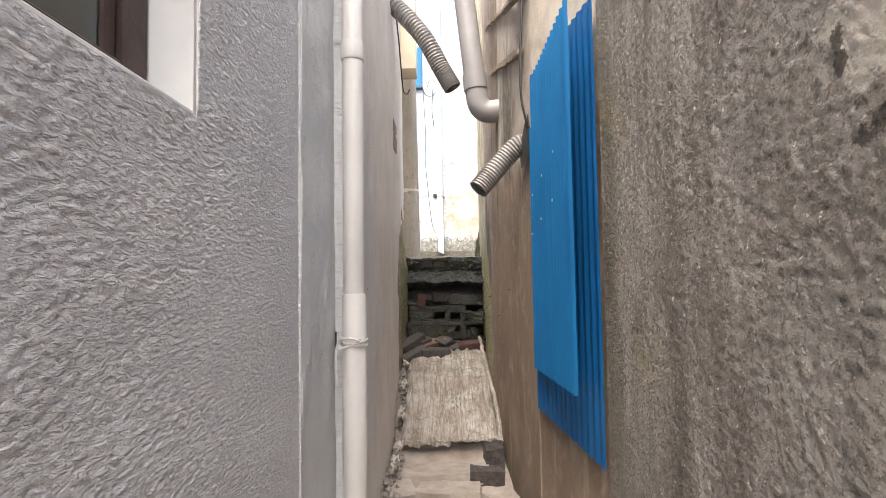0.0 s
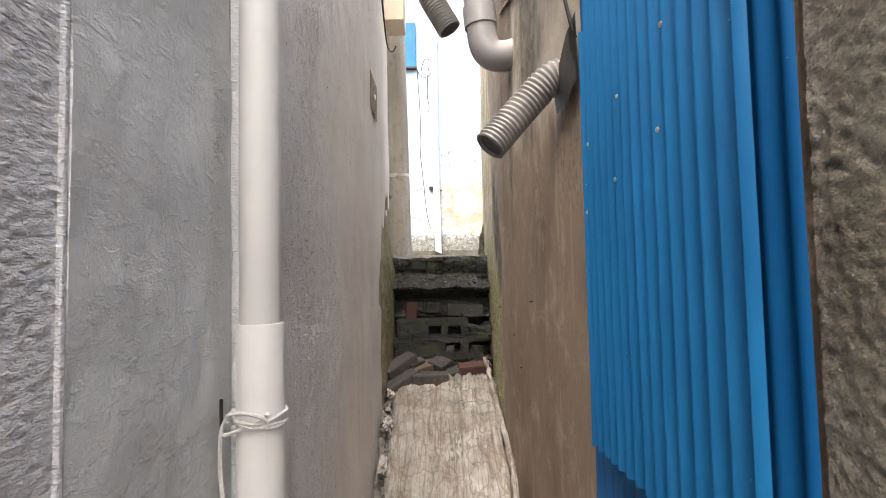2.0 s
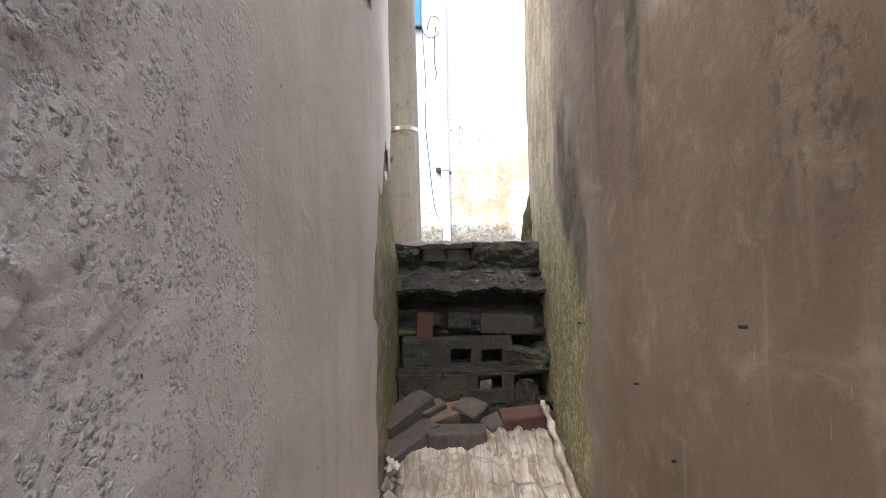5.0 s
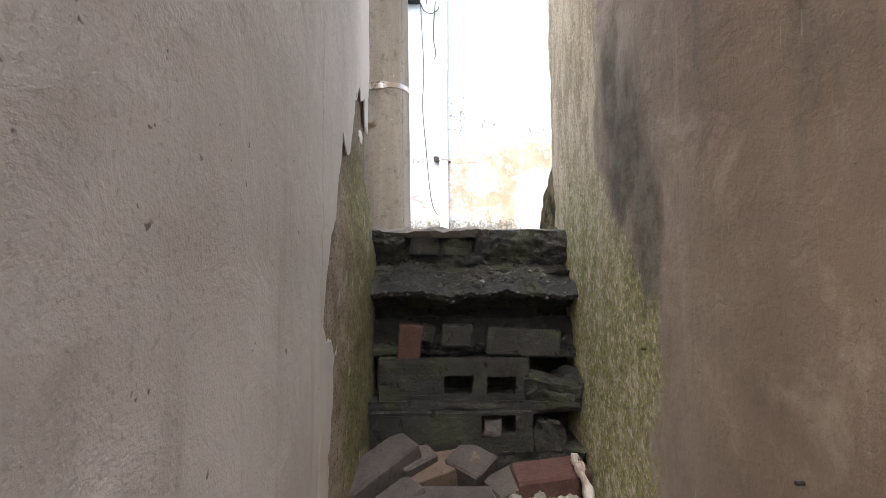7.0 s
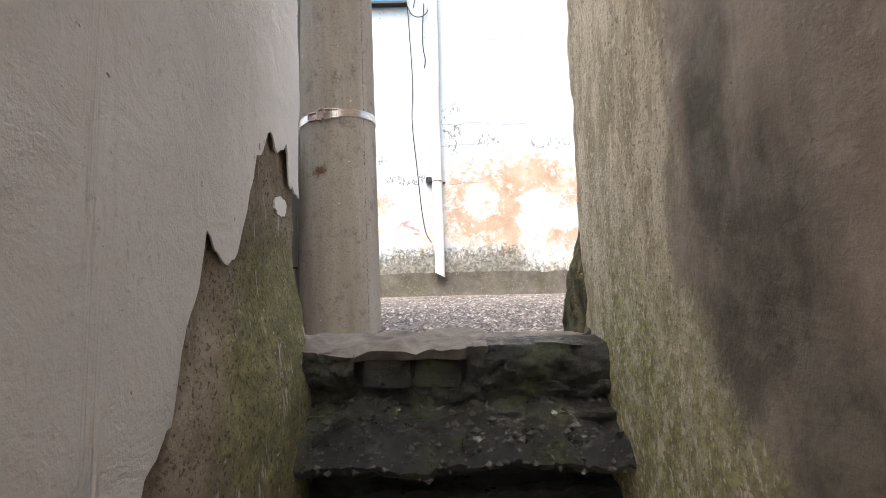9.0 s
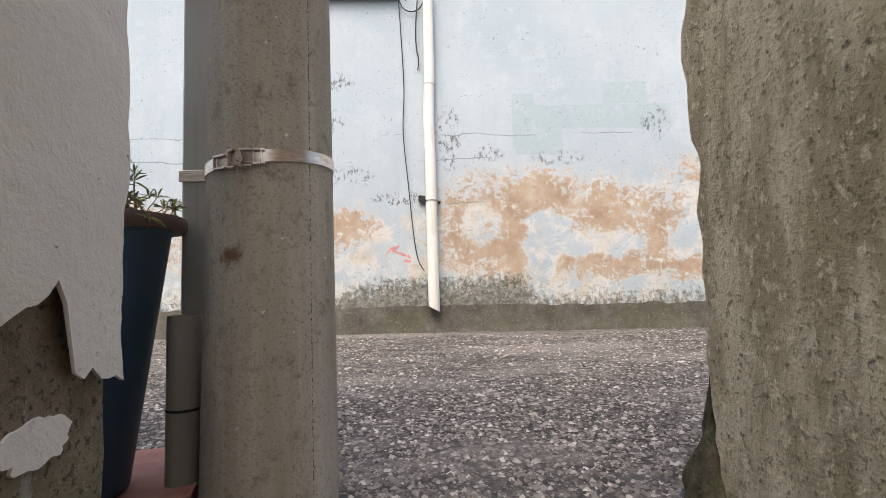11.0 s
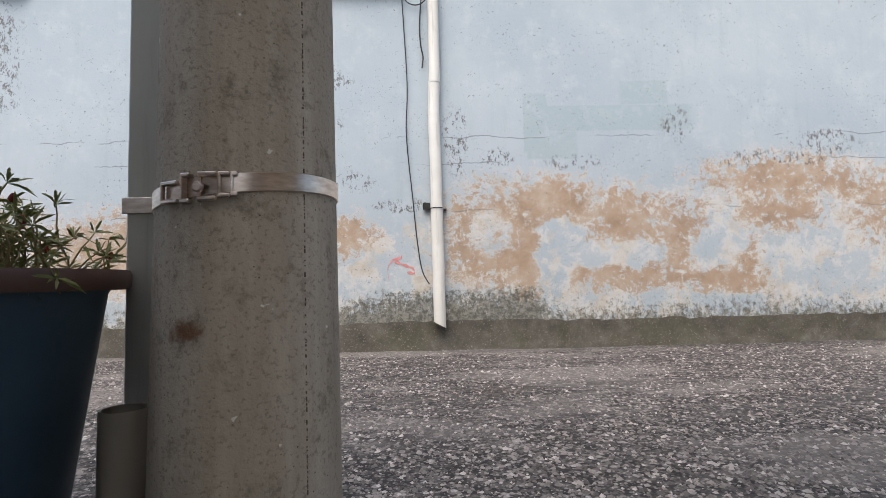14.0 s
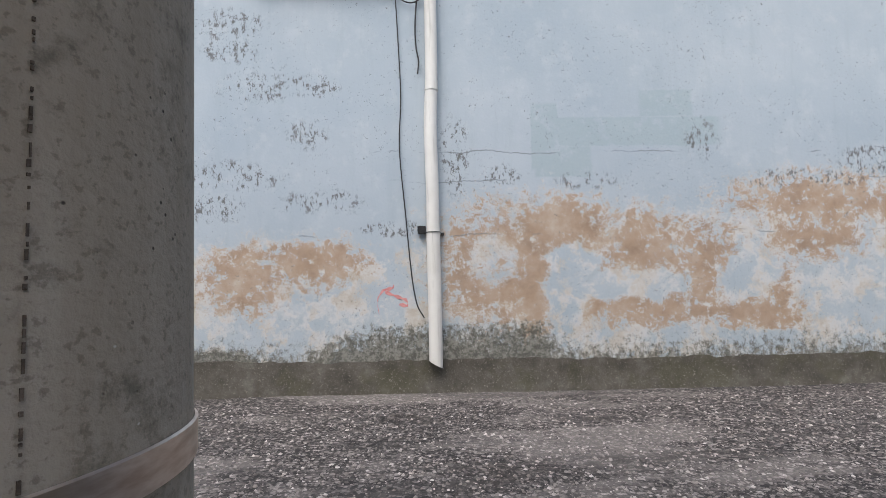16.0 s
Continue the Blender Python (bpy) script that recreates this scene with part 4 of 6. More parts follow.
def floor_z(y):
    pts = ((-1.2, FLOOR_Z), (4.3, FLOOR_Z), (4.95, -1.52), (5.05, -1.5), (5.9, -0.98), (6.3, -0.95))
    for (a, za), (b, zb) in zip(pts, pts[1:]):
        if y <= b:
            return za + (zb - za) * max(0.0, (y - a) / (b - a))
    return pts[-1][1]


verts, faces = [], []
ys = [-1.1 + 0.25 * i for i in range(21)] + [4.1 + 0.03 * i for i in range(73)]
xs = [-0.36 + 0.04 * i for i in range(26)]
for y in ys:
    for x in xs:
        verts.append((x, y, floor_z(y) + 0.02 * fbm(x * 5, y * 5, 4.4, 4)))
for j in range(len(ys) - 1):
    for i in range(len(xs) - 1):
        k = j * len(xs) + i
        faces.append((k, k + 1, k + 1 + len(xs), k + len(xs)))
structure(part("floor", mesh_of("floor", verts, faces, CONCRETE, True), CONCRETE), "dusty concrete alley floor rising in rubble", "floor")

# ---- the stepped brick bank at the end of the alley ----


def rough_box(name, x0, x1, y0, y1, z0, z1, material, parent=None, seed=0.0, amount=0.004, cuts=6, label=""):
    """A box with worn, uneven faces."""
    bm = bmesh.new()
    add_box(bm, x0, x1, y0, y1, z0, z1)
    bmesh.ops.subdivide_edges(bm, edges=bm.edges[:], cuts=cuts, use_grid_fill=True)
    for v in bm.verts:
        n = Vector((fbm(v.co.x * 12, v.co.y * 12, v.co.z * 12 + seed, 4), fbm(v.co.x * 12 + 9, v.co.y * 12, v.co.z * 12 + seed, 4), fbm(v.co.x * 12, v.co.y * 12 + 9, v.co.z * 12 + seed, 4)))
        v.co += n * amount
    return part(name, bm, material, parent, label, smooth=False)


def brick_mesh(material, lx=0.26, ly=0.12, lz=0.08, seed=0):
    """A worn brick round its own middle."""
    bm = bmesh.new()
    add_box(bm, -lx / 2, lx / 2, -ly / 2, ly / 2, -lz / 2, lz / 2, bevel=0.006)
    rnd = random.Random(seed)
    for v in bm.verts:
        v.co += Vector((rnd.uniform(-1, 1), rnd.uniform(-1, 1), rnd.uniform(-1, 1))) * 0.003
    bmesh.ops.recalc_face_normals(bm, faces=bm.faces)
    me = bpy.data.meshes.new("brick")
    bm.to_mesh(me)
    bm.free()
    me.materials.append(material)
    return me


bank = tagged(new("retaining_wall"), "steep bank of wet blackened bricks, hollow blocks and mortar", "retaining wall", kind="structure")
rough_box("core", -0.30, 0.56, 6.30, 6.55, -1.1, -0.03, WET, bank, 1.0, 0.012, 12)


def slab_row(name, x0, x1, yf, z0, z1, seed, material, amp=0.02, out=0.0, nx=46, nz=14):
    """A lumpy ledge of mortar, its front bulging by out."""
    verts, faces = [], []
    for j in range(nz + 1):
        g = j / nz
        for i in range(nx + 1):
            f = i / nx
            x = x0 + (x1 - x0) * f
            z = z0 + (z1 - z0) * g + amp * 0.5 * fbm(x * 7, seed, 1.0, 4)
            y = yf - out * math.sin(math.pi * min(1, g * 1.25) * 0.8) + amp * fbm(x * 9, z * 14, seed, 5) + 0.35 * amp * fbm(x * 45, z * 50, seed + 3, 3)
            verts.append((x, y, z))
    top = len(verts)
    for i in range(nx + 1):
        verts.append((x0 + (x1 - x0) * i / nx, 6.36, z1 + 0.01))
    low = len(verts)
    for i in range(nx + 1):
        verts.append((x0 + (x1 - x0) * i / nx, 6.36, z0))
    for j in range(nz):
        for i in range(nx):
            k = j * (nx + 1) + i
            faces.append((k, k + 1, k + nx + 2, k + nx + 1))
    for i in range(nx):
        k = nz * (nx + 1) + i
        faces.append((k, k + 1, top + i + 1, top + i))
        faces.append((i + 1, i, low + i, low + i + 1))
    return part(name, mesh_of(name, verts, faces, material, True), material, bank)




def gravel_ledge(x0, x1, yf, zf, yb, zb, seed):
    """A sloping shelf of crumbled mortar with a ragged undercut lip, and the stones bedded in it."""
    nx, ny = 110, 26
    verts, faces = [], []
    for j in range(ny + 1):
        g = j / ny
        for i in range(nx + 1):
            x = x0 + (x1 - x0) * i / nx
            lip = 0.035 * fbm(x * 6, seed, 0.4, 4)
            if g < 0.25:
                q = g / 0.25
                y, z = yb - 0.03 + (yf + lip - yb + 0.03) * q, zf - 0.055 + 0.03 * q
            else:
                q = (g - 0.25) / 0.75
                y, z = yf + lip + (yb - yf - lip) * q, zf - 0.02 + (zb - zf + 0.02) * q ** 0.8
            z += 0.018 * fbm(x * 16, y * 16, seed, 5) + 0.03 * fbm(x * 3.3, seed, 2.0, 2)
            verts.append((x, y, z))
    for j in range(ny):
        for i in range(nx):
            k = j * (nx + 1) + i
            faces.append((k, k + 1, k + nx + 2, k + nx + 1))
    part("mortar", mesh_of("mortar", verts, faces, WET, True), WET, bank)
    rnd = random.Random(31)
    sv, sf = [], []
    for n in range(520):
        i, j = rnd.randrange(nx + 1), rnd.randrange(6, ny)
        at = Vector(verts[j * (nx + 1) + i])
        r = 0.003 + 0.010 * rnd.random() ** 2.5
        k = len(sv)
        for d in ((1, 0, 0), (-1, 0, 0), (0, 1, 0), (0, -1, 0), (0, 0, 0.8), (0, 0, -0.8)):
            sv.append(tuple(at + Vector(d) * r * rnd.uniform(0.6, 1.3) + Vector((rnd.uniform(-1, 1), rnd.uniform(-1, 1), 0)) * r * 0.4))
        sf += [tuple(k + v for v in f) for f in ((0, 2, 4), (2, 1, 4), (1, 3, 4), (3, 0, 4), (2, 0, 5), (1, 2, 5), (3, 1, 5), (0, 3, 5))]
    tagged(part("gravel", mesh_of("gravel", sv, sf, GRAVEL), None, bank), kind="stuff")


gravel_ledge(-0.245, 0.56, 6.12, -0.225, 6.31, -0.12, 3.0)
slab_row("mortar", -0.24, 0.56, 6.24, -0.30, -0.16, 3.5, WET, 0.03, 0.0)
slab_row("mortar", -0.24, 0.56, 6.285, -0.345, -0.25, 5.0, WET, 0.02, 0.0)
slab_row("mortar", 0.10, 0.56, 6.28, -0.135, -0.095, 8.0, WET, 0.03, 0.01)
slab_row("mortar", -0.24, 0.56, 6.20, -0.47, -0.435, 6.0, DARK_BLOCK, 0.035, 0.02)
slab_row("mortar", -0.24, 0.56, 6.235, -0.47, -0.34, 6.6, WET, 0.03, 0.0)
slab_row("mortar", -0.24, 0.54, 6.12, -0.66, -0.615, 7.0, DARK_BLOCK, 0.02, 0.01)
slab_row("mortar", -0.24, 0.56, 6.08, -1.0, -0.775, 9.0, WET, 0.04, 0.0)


def hollow_block(x0, x1, yf, z0, z1, holes, seed):
    """A block whose cores face outward: webs round real cavities."""
    bm = bmesh.new()
    hz0, hz1 = holes[0][2], holes[0][3]
    yb = yf + 0.16
    add_box(bm, x0, x1, yf, yb, hz1, z1)
    add_box(bm, x0, x1, yf, yb, z0, hz0)
    edge = x0
    for h0, h1, _, _ in holes:
        add_box(bm, edge, h0, yf, yb, hz0, hz1)
        edge = h1
    add_box(bm, edge, x1, yf, yb, hz0, hz1)
    add_box(bm, x0, x1, yb - 0.03, yb, z0, z1)
    bmesh.ops.remove_doubles(bm, verts=bm.verts, dist=0.0005)
    bmesh.ops.subdivide_edges(bm, edges=[e for e in bm.edges if e.calc_length() > 0.05], cuts=3, use_grid_fill=True)
    for v in bm.verts:
        v.co += Vector((fbm(v.co.x * 14, v.co.y * 14, v.co.z * 14 + seed, 4), fbm(v.co.x * 14 + 5, v.co.y * 9, v.co.z * 14 + seed, 4), fbm(v.co.x * 14, v.co.y * 9 + 5, v.co.z * 14, 4))) * 0.006
    return part("hollow_block", bm, DARK_BLOCK, bank)


hollow_block(-0.17, 0.36, 6.125, -0.615, -0.47, [(0.06, 0.16, -0.595, -0.53), (0.21, 0.31, -0.595, -0.53)], 2.0)
hollow_block(-0.19, 0.36, 6.075, -0.78, -0.645, [(0.185, 0.30, -0.715, -0.655)], 4.0)
rough_box("stone", 0.195, 0.255, 6.07, 6.16, -0.715, -0.668, GREY_BRICK, bank, 3.0, 0.012, 4)
rough_box("stone", 0.37, 0.47, 6.07, 6.2, -0.775, -0.685, DARK_BLOCK, bank, 5.0, 0.03, 5)
rough_box("stone", 0.36, 0.54, 6.10, 6.24, -0.64, -0.53, DARK_BLOCK, bank, 6.0, 0.035, 6)


def set_brick(me, x, y, z, rx=0, ry=0, rz=0):
    ob = part("brick", me, None, bank)
    ob.matrix_basis = pose(x, y, z, rx, ry, rz)
    return ob


set_brick(brick_mesh(DULL_RED, 0.085, 0.10, 0.125, 1), -0.065, 6.19, -0.415, 0, 4, 4)
set_brick(brick_mesh(DARK_BRICK, 0.11, 0.12, 0.08, 2), 0.105, 6.21, -0.395, 0, 1, 0)
set_brick(brick_mesh(DARK_BLOCK, 0.26, 0.12, 0.095, 3), 0.345, 6.20, -0.42, -4, 3, 1)
set_brick(brick_mesh(DARK_BLOCK, 0.05, 0.08, 0.06, 4), 0.0, 6.19, -0.385, 0, 14, 0)
top_brick = brick_mesh(DARK_BRICK, 0.112, 0.2, 0.072, 5)
slab_row("mortar", -0.25, -0.085, 6.27, -0.13, -0.01, 11.0, WET, 0.04, 0.02, 40, 20)
slab_row("mortar", 0.185, 0.56, 6.28, -0.11, 0.0, 13.0, WET, 0.025, 0.015, 70, 20)
slab_row("mortar", -0.09, 0.19, 6.285, -0.14, -0.10, 12.0, WET, 0.02, 0.0)
for i, x in enumerate((-0.013, 0.113)):
    set_brick(top_brick, x, 6.37 + 0.01 * math.sin(i * 2.1), -0.065 + 0.006 * math.sin(i * 3.7), 0, 1.5 * math.sin(i), 1)

# worn concrete lip of the threshold
verts, faces = [], []
nx, ny = 60, 22
for j in range(ny + 1):
    g = j / ny
    for i in range(nx + 1):
        f = i / nx
        x = -0.26 + 0.88 * f
        front = 6.255 + 0.05 * fbm(x * 7, 2.0, 0.5, 5) + (0.05 if x > 0.24 else 0.0)
        y = front + (6.70 - front) * g
        z = 0.016 - 0.022 * (1 - g) ** 6 - 0.028 * g ** 3 + 0.016 * fbm(x * 11, y * 11, 2.0, 5) - (0.012 if x > 0.24 else 0.0)
        verts.append((x, y, z))
for j in range(ny):
    for i in range(nx):
        k = j * (nx + 1) + i
        faces.append((k, k + 1, k + nx + 2, k + nx + 1))
base = len(verts)
for i in range(nx + 1):
    verts.append((verts[i][0], verts[i][1] + 0.02, -0.03))
for i in range(nx):
    faces.append((i + 1, i, base + i, base + i + 1))
structure(part("trim_threshold", mesh_of("threshold", verts, faces, KERB, True), KERB), "worn broken concrete threshold above the bricks", "threshold")
structure(part("fill", box(-0.24, 0.6, 6.5, 6.8, -0.4, -0.04), KERB), "concrete bed under the threshold", "threshold")
structure(part("pavement_west", box(-7, -0.262, 6.28, 6.5, -0.4, -0.012), KERB), "narrow concrete apron along the house", "pavement")
structure(part("pavement_east", box(0.6, 7, 6.3, 6.5, -0.4, -0.012), KERB), "narrow concrete apron along the house", "pavement")

# ---- things in the alley ----
# downpipe in the corner
dp = thing("downpipe", "off-white PVC downpipe tied with cord in a wall corner", "downpipe", (-0.229, 3.455, FLOOR_Z))


def pipe_part(name, r, z0, z1, parent, material, cx=0.0, cy=0.0):
    v, f = lathe([(0.0, z0), (r * 0.97, z0), (r, z0 + 0.004), (r, z1 - 0.004), (r * 0.97, z1), (0.0, z1)], 28)
    ob = part(name, mesh_of(name, v, f, material, True), material, parent)
    ob.location = (cx, cy, 0)
    return ob


pipe_part("pipe", 0.0440, 0.0, 3.95, dp, PVC_WHITE)
pipe_part("sleeve", 0.0500, 0.02, 1.365, dp, PVC_WHITE)
pipe_part("sleeve", 0.0490, 2.36, 2.44, dp, PVC_WHITE)
cord = []
for i in range(60):
    a = 2 * math.pi * i / 20
    cord.append((0.054 * math.cos(a) + 0.001 * math.sin(9 * a), 0.054 * math.sin(a), 1.16 + 0.012 * math.sin(a * 0.5 + 1) + 0.004 * math.sin(i)))
tube_part("cord", cord, 0.0042, ROPE, dp, "white cotton cord wound round the pipe", 6)
for k, sgn in enumerate((1, -1)):
    loop = [(0.045 * math.cos(2.2 * s) * 1.0 - 0.01, -0.056 - 0.010 * math.sin(3 * s), 1.165 + 0.022 * math.sin(2 * s + k)) for s in [j / 5 * sgn for j in range(9)]]
    tube_part("cord", curve_points(loop, 30), 0.0042, ROPE, dp, "", 6)
tube_part("cord", curve_points([(-0.04, -0.045, 1.19), (-0.066, -0.04, 1.15), (-0.072, -0.035, 1.07), (-0.066, -0.034, 1.0)], 20), 0.005, ROPE, dp, "", 6)
tube_part("peg", [(-0.072, -0.03, 1.13), (-0.070, -0.035, 1.21)], 0.004, BLACK, dp, "", 6)

# window in the stucco wall
window = tagged(new("window_1"), "dark wood framed window in a white painted reveal", "window", kind="structure")
part("window_reveal", box(-0.46, -0.338, WIN_Y1 - 0.012, WIN_Y1 - 0.001, WIN_Z0 + 0.002, WIN_Z1), WHITE, window, "white painted reveal")
part("window_reveal", box(-0.46, -0.336, WIN_Y1 - 0.0005, WIN_Y1 + 0.006, WIN_Z0 + 0.002, WIN_Z1), WHITE, window)
part("window_sill", box(-0.46, -0.337, WIN_Y0, WIN_Y1 - 0.013, WIN_Z0 + 0.001, WIN_Z0 + 0.012, bevel=0.003), WHITE, window)
for y0, y1 in ((WIN_Y1 - 0.085, WIN_Y1 - 0.014), (1.68, 1.74), (WIN_Y0, WIN_Y0 + 0.06)):
    part("window_frame", box(-0.47, -0.425, y0, y1, WIN_Z0 + 0.014, WIN_Z1, bevel=0.006), WOOD, window)
part("window_frame", box(-0.468, -0.428, WIN_Y0 + 0.06, WIN_Y1 - 0.086, WIN_Z0 + 0.014, WIN_Z0 + 0.08, bevel=0.006), WOOD, window)
part("window_frame", box(-0.458, -0.44, WIN_Y1 - 0.125, WIN_Y1 - 0.087, WIN_Z0 + 0.081, WIN_Z1, bevel=0.004), WOOD, window)
part("pane", box(-0.452, -0.446, 1.741, WIN_Y1 - 0.126, WIN_Z0 + 0.081, WIN_Z1), GLASS, window, "dark reflecting glass pane")
part("pane", box(-0.452, -0.446, WIN_Y0 + 0.061, 1.679, WIN_Z0 + 0.081, WIN_Z1), GLASS, window)
# added block in the frame's dark brown, for the shade of the room
structure(part("wall_west_11", box(-0.60, -0.48, -1.0, 3.0, -1.62, 2.2), WOOD), "dark block standing in for the unlit room behind the window")


# corrugated sheets on the right
def corrugated(name, y0, y1, z0, z1, x, pitch, amp, material, slant=0.0, low=None, high=None):
    n = int((y1 - y0) / pitch * 8)
    verts, faces = [], []
    for layer in (0, 1):
        for i in range(n + 1):
            y = y0 + (y1 - y0) * i / n
            w = math.sin(2 * math.pi * (y - y0) / pitch)
            xx = x - amp * (w if w > 0 else w * 0.6) - slant * (y1 - y) + layer * 0.0015
            lo = z0 if low is None else low(y)
            for j in range(7):
                z = lo + ((z1 if high is None else high(y)) - lo) * j / 6
                verts.append((xx + 0.002 * fbm(y * 4, z * 2, 1.0, 2), y, z))
    off = (n + 1) * 7
    for i in range(n):
        for j in range(6):
            k = i * 7 + j
            faces.append((k, k + 7, k + 8, k + 1))
            faces.append((off + k, off + k + 1, off + k + 8, off + k + 7))
        k = i * 7
        faces.append((k, off + k, off + k + 7, k + 7))
        faces.append((k + 6, k + 13, off + k + 13, off + k + 6))
    return mesh_of(name, verts, faces, material, True)


sheet = thing("corrugated_sheet", "sky blue corrugated metal sheet screwed to a wall", "metal sheet")
part("panel", corrugated("panel", 2.99, 3.765, -0.61, 0.76, 0.585, 0.052, 0.0115, BLUE_LIGHT, 0.013, low=lambda y: -0.56 - 0.07 * (y - 3.0), high=lambda y: 0.76 if y < 3.69 else 0.54), None, sheet)
for y in (3.22, 3.45, 3.68):
    for z in (0.30, 0.12):
        v, f = lathe([(0.0, 0.004), (0.004, 0.003), (0.006, 0.0)], 8)
        s = part("screw", mesh_of("screw", v, f, STEEL, True), None, sheet)
        s.matrix_basis = pose(0.585 - 0.0115 - 0.013 * (3.765 - y), y + 0.03 * math.sin(z * 20), z - 0.2 * (y - 3.2), 0, -90, 0)
sheet2 = thing("corrugated_sheet", "deep blue corrugated metal sheet hanging behind another", "metal sheet")
part("panel", corrugated("panel", 3.04, 3.757, -0.82, 0.80, 0.586, 0.052, 0.005, BLUE_DARK, -0.122, low=lambda y: -0.82 + 0.03 * (y - 2.9)), None, sheet2)


# flexible ducts
def ribbed_duct(name, label, ctrl, r, material, pitch=0.014, ends_open=True):
    pts = curve_points(ctrl, 120)
    length = sum((b - a).length for a, b in zip(pts, pts[1:]))
    n = int(length / pitch * 6)
    pts = curve_points(ctrl, n)
    rad = [r * (1 + 0.075 * math.sin(2 * math.pi * i / 6)) for i in range(n)]
    ob = thing(name, label, "duct")
    v, f = tube(pts, rad, 24, False)
    v2, f2 = tube(pts, [q - 0.006 for q in rad], 24, False)
    k = len(v)
    f = f + [tuple(reversed([i + k for i in q])) for q in f2]
    for s in range(24):
        t = (s + 1) % 24
        f.append((s, t, k + t, k + s))
        f.append((k - 24 + t, k - 24 + s, 2 * k - 24 + s, 2 * k - 24 + t))
    part("hose", mesh_of("hose", v + v2, f, material, True), None, ob)
    # added black plug, the shade deep within the hose
    plug, pf = tube([pts[len(pts) // 3], pts[len(pts) // 3 + 1]], r - 0.008, 20, True)
    part("inside", mesh_of("inside", plug, pf, BLACK), None, ob)
    return ob


ribbed_duct("exhaust_hose", "ribbed grey plastic hose sticking out of a wall", [(0.66, 4.03, 0.55), (0.57, 4.04, 0.535), (0.49, 4.05, 0.46), (0.41, 4.04, 0.37), (0.343, 4.02, 0.293)][::-1], 0.054, DUCT, 0.017)
ribbed_duct("exhaust_duct", "wide ribbed grey duct hanging across the alley", [(-0.36, 5.25, 2.12), (-0.18, 5.24, 1.97), (0.02, 5.22, 1.73), (0.16, 5.22, 1.47), (0.25, 5.22, 1.31)][::-1], 0.068, DUCT, 0.022)
# torn black sheeting and broken plaster round the hose
bm = bmesh.new()
loopv = [bm.verts.new(p) for p in ((0.58, 3.775, 0.63), (0.578, 3.88, 0.61), (0.580, 4.0, 0.55), (0.584, 4.08, 0.47), (0.584, 4.05, 0.41), (0.580, 3.92, 0.40), (0.58, 3.775, 0.44))]
bm.faces.new(loopv)
bmesh.ops.solidify(bm, geom=bm.faces[:], thickness=0.004)
film_thing = tagged(part("plastic_sheeting", bm, BLACK), "torn black plastic round a hose outlet", "plastic sheeting")

# grey drain with its elbow
drain = thing("drain_pipe", "grey PVC drain with an elbow into the wall", "drain pipe")
tube_part("pipe", [(0.20, 4.95, 3.2), (0.405, 4.98, 1.29)], 0.078, PVC_GREY, drain, "", 24)
tube_part("collar", [(0.403, 4.98, 1.31), (0.414, 4.982, 1.20)], 0.090, PVC_GREY, drain, "", 24)
tube_part("elbow", curve_points([(0.413, 4.982, 1.21), (0.43, 4.984, 1.10), (0.475, 4.986, 1.045), (0.545, 4.986, 1.04), (0.59, 4.986, 1.05)], 22), 0.082, PVC_GREY, drain, "", 24)

# cables
def cable(label, ctrl, r=0.006, name="cable", material=BLACK):
    ob = tube_part(name, curve_points(ctrl, 50), r, material, None, "", 8)
    return tagged(ob, label, "cable")


cable("black cable hanging beside a corrugated sheet", [(0.585, 3.80, 0.56), (0.565, 3.79, 0.62), (0.548, 3.79, 0.74), (0.553, 3.79, 1.0), (0.575, 3.80, 1.4), (0.59, 3.82, 2.2)])
cable("black cable hanging along a plaster wall", [(-0.215, 5.0, 2.4), (-0.21, 5.2, 2.1), (-0.205, 5.6, 1.85), (-0.205, 5.95, 1.62), (-0.195, 6.1, 1.60), (-0.17, 6.15, 1.62), (-0.15, 6.15, 1.66)])

# beige boxed-in eave at the end of the left wall
eave = thing("eave_box", "beige painted boxed eave above the alley mouth", "eave")
part("panel", box(-0.236, -0.085, 6.10, 6.36, 1.845, 2.95, bevel=0.004), BEIGE, eave)
part("batten", box(-0.150, -0.138, 6.094, 6.0995, 1.85, 2.95), BEIGE, eave)
# square niche in the left wall: a thin darker plate stands for its shaded hollow
niche = thing("vent_opening", "small vent opening shown by a dark plate on a plaster wall", "vent")
part("recess", box(-0.2335, -0.2315, 5.27, 5.56, 0.87, 1.10), OLD, niche)
part("stub", box(-0.2314, -0.222, 5.40, 5.44, 0.97, 1.0, bevel=0.003), STEEL, niche)

# ledge and open joints high on the right wall
ledge = thing("wall_ledge", "sloping cement ledge with a dark open joint", "ledge")
for k, (ya, za, yb, zb, th) in enumerate(((3.95, 1.02, 5.4, 1.50, 0.035), (3.9, 1.30, 5.6, 1.98, 0.02))):
    rough_box("strip", 0, (Vector((0, yb, zb)) - Vector((0, ya, za))).length, -0.02, 0.02, -th / 2, th / 2, OLD, ledge, k, 0.012, 10).matrix_basis = Matrix.Translation((0.578 - 0.012 * k, ya, za)) @ Matrix.Rotation(math.pi / 2, 4, "Z") @ Matrix.Rotation(-math.atan2(zb - za, yb - ya), 4, "Y")
part("slab", box(0.34, 0.62, 3.7, 4.1, 1.42, 1.47, bevel=0.006), CONCRETE, ledge, "pale concrete slab edge")

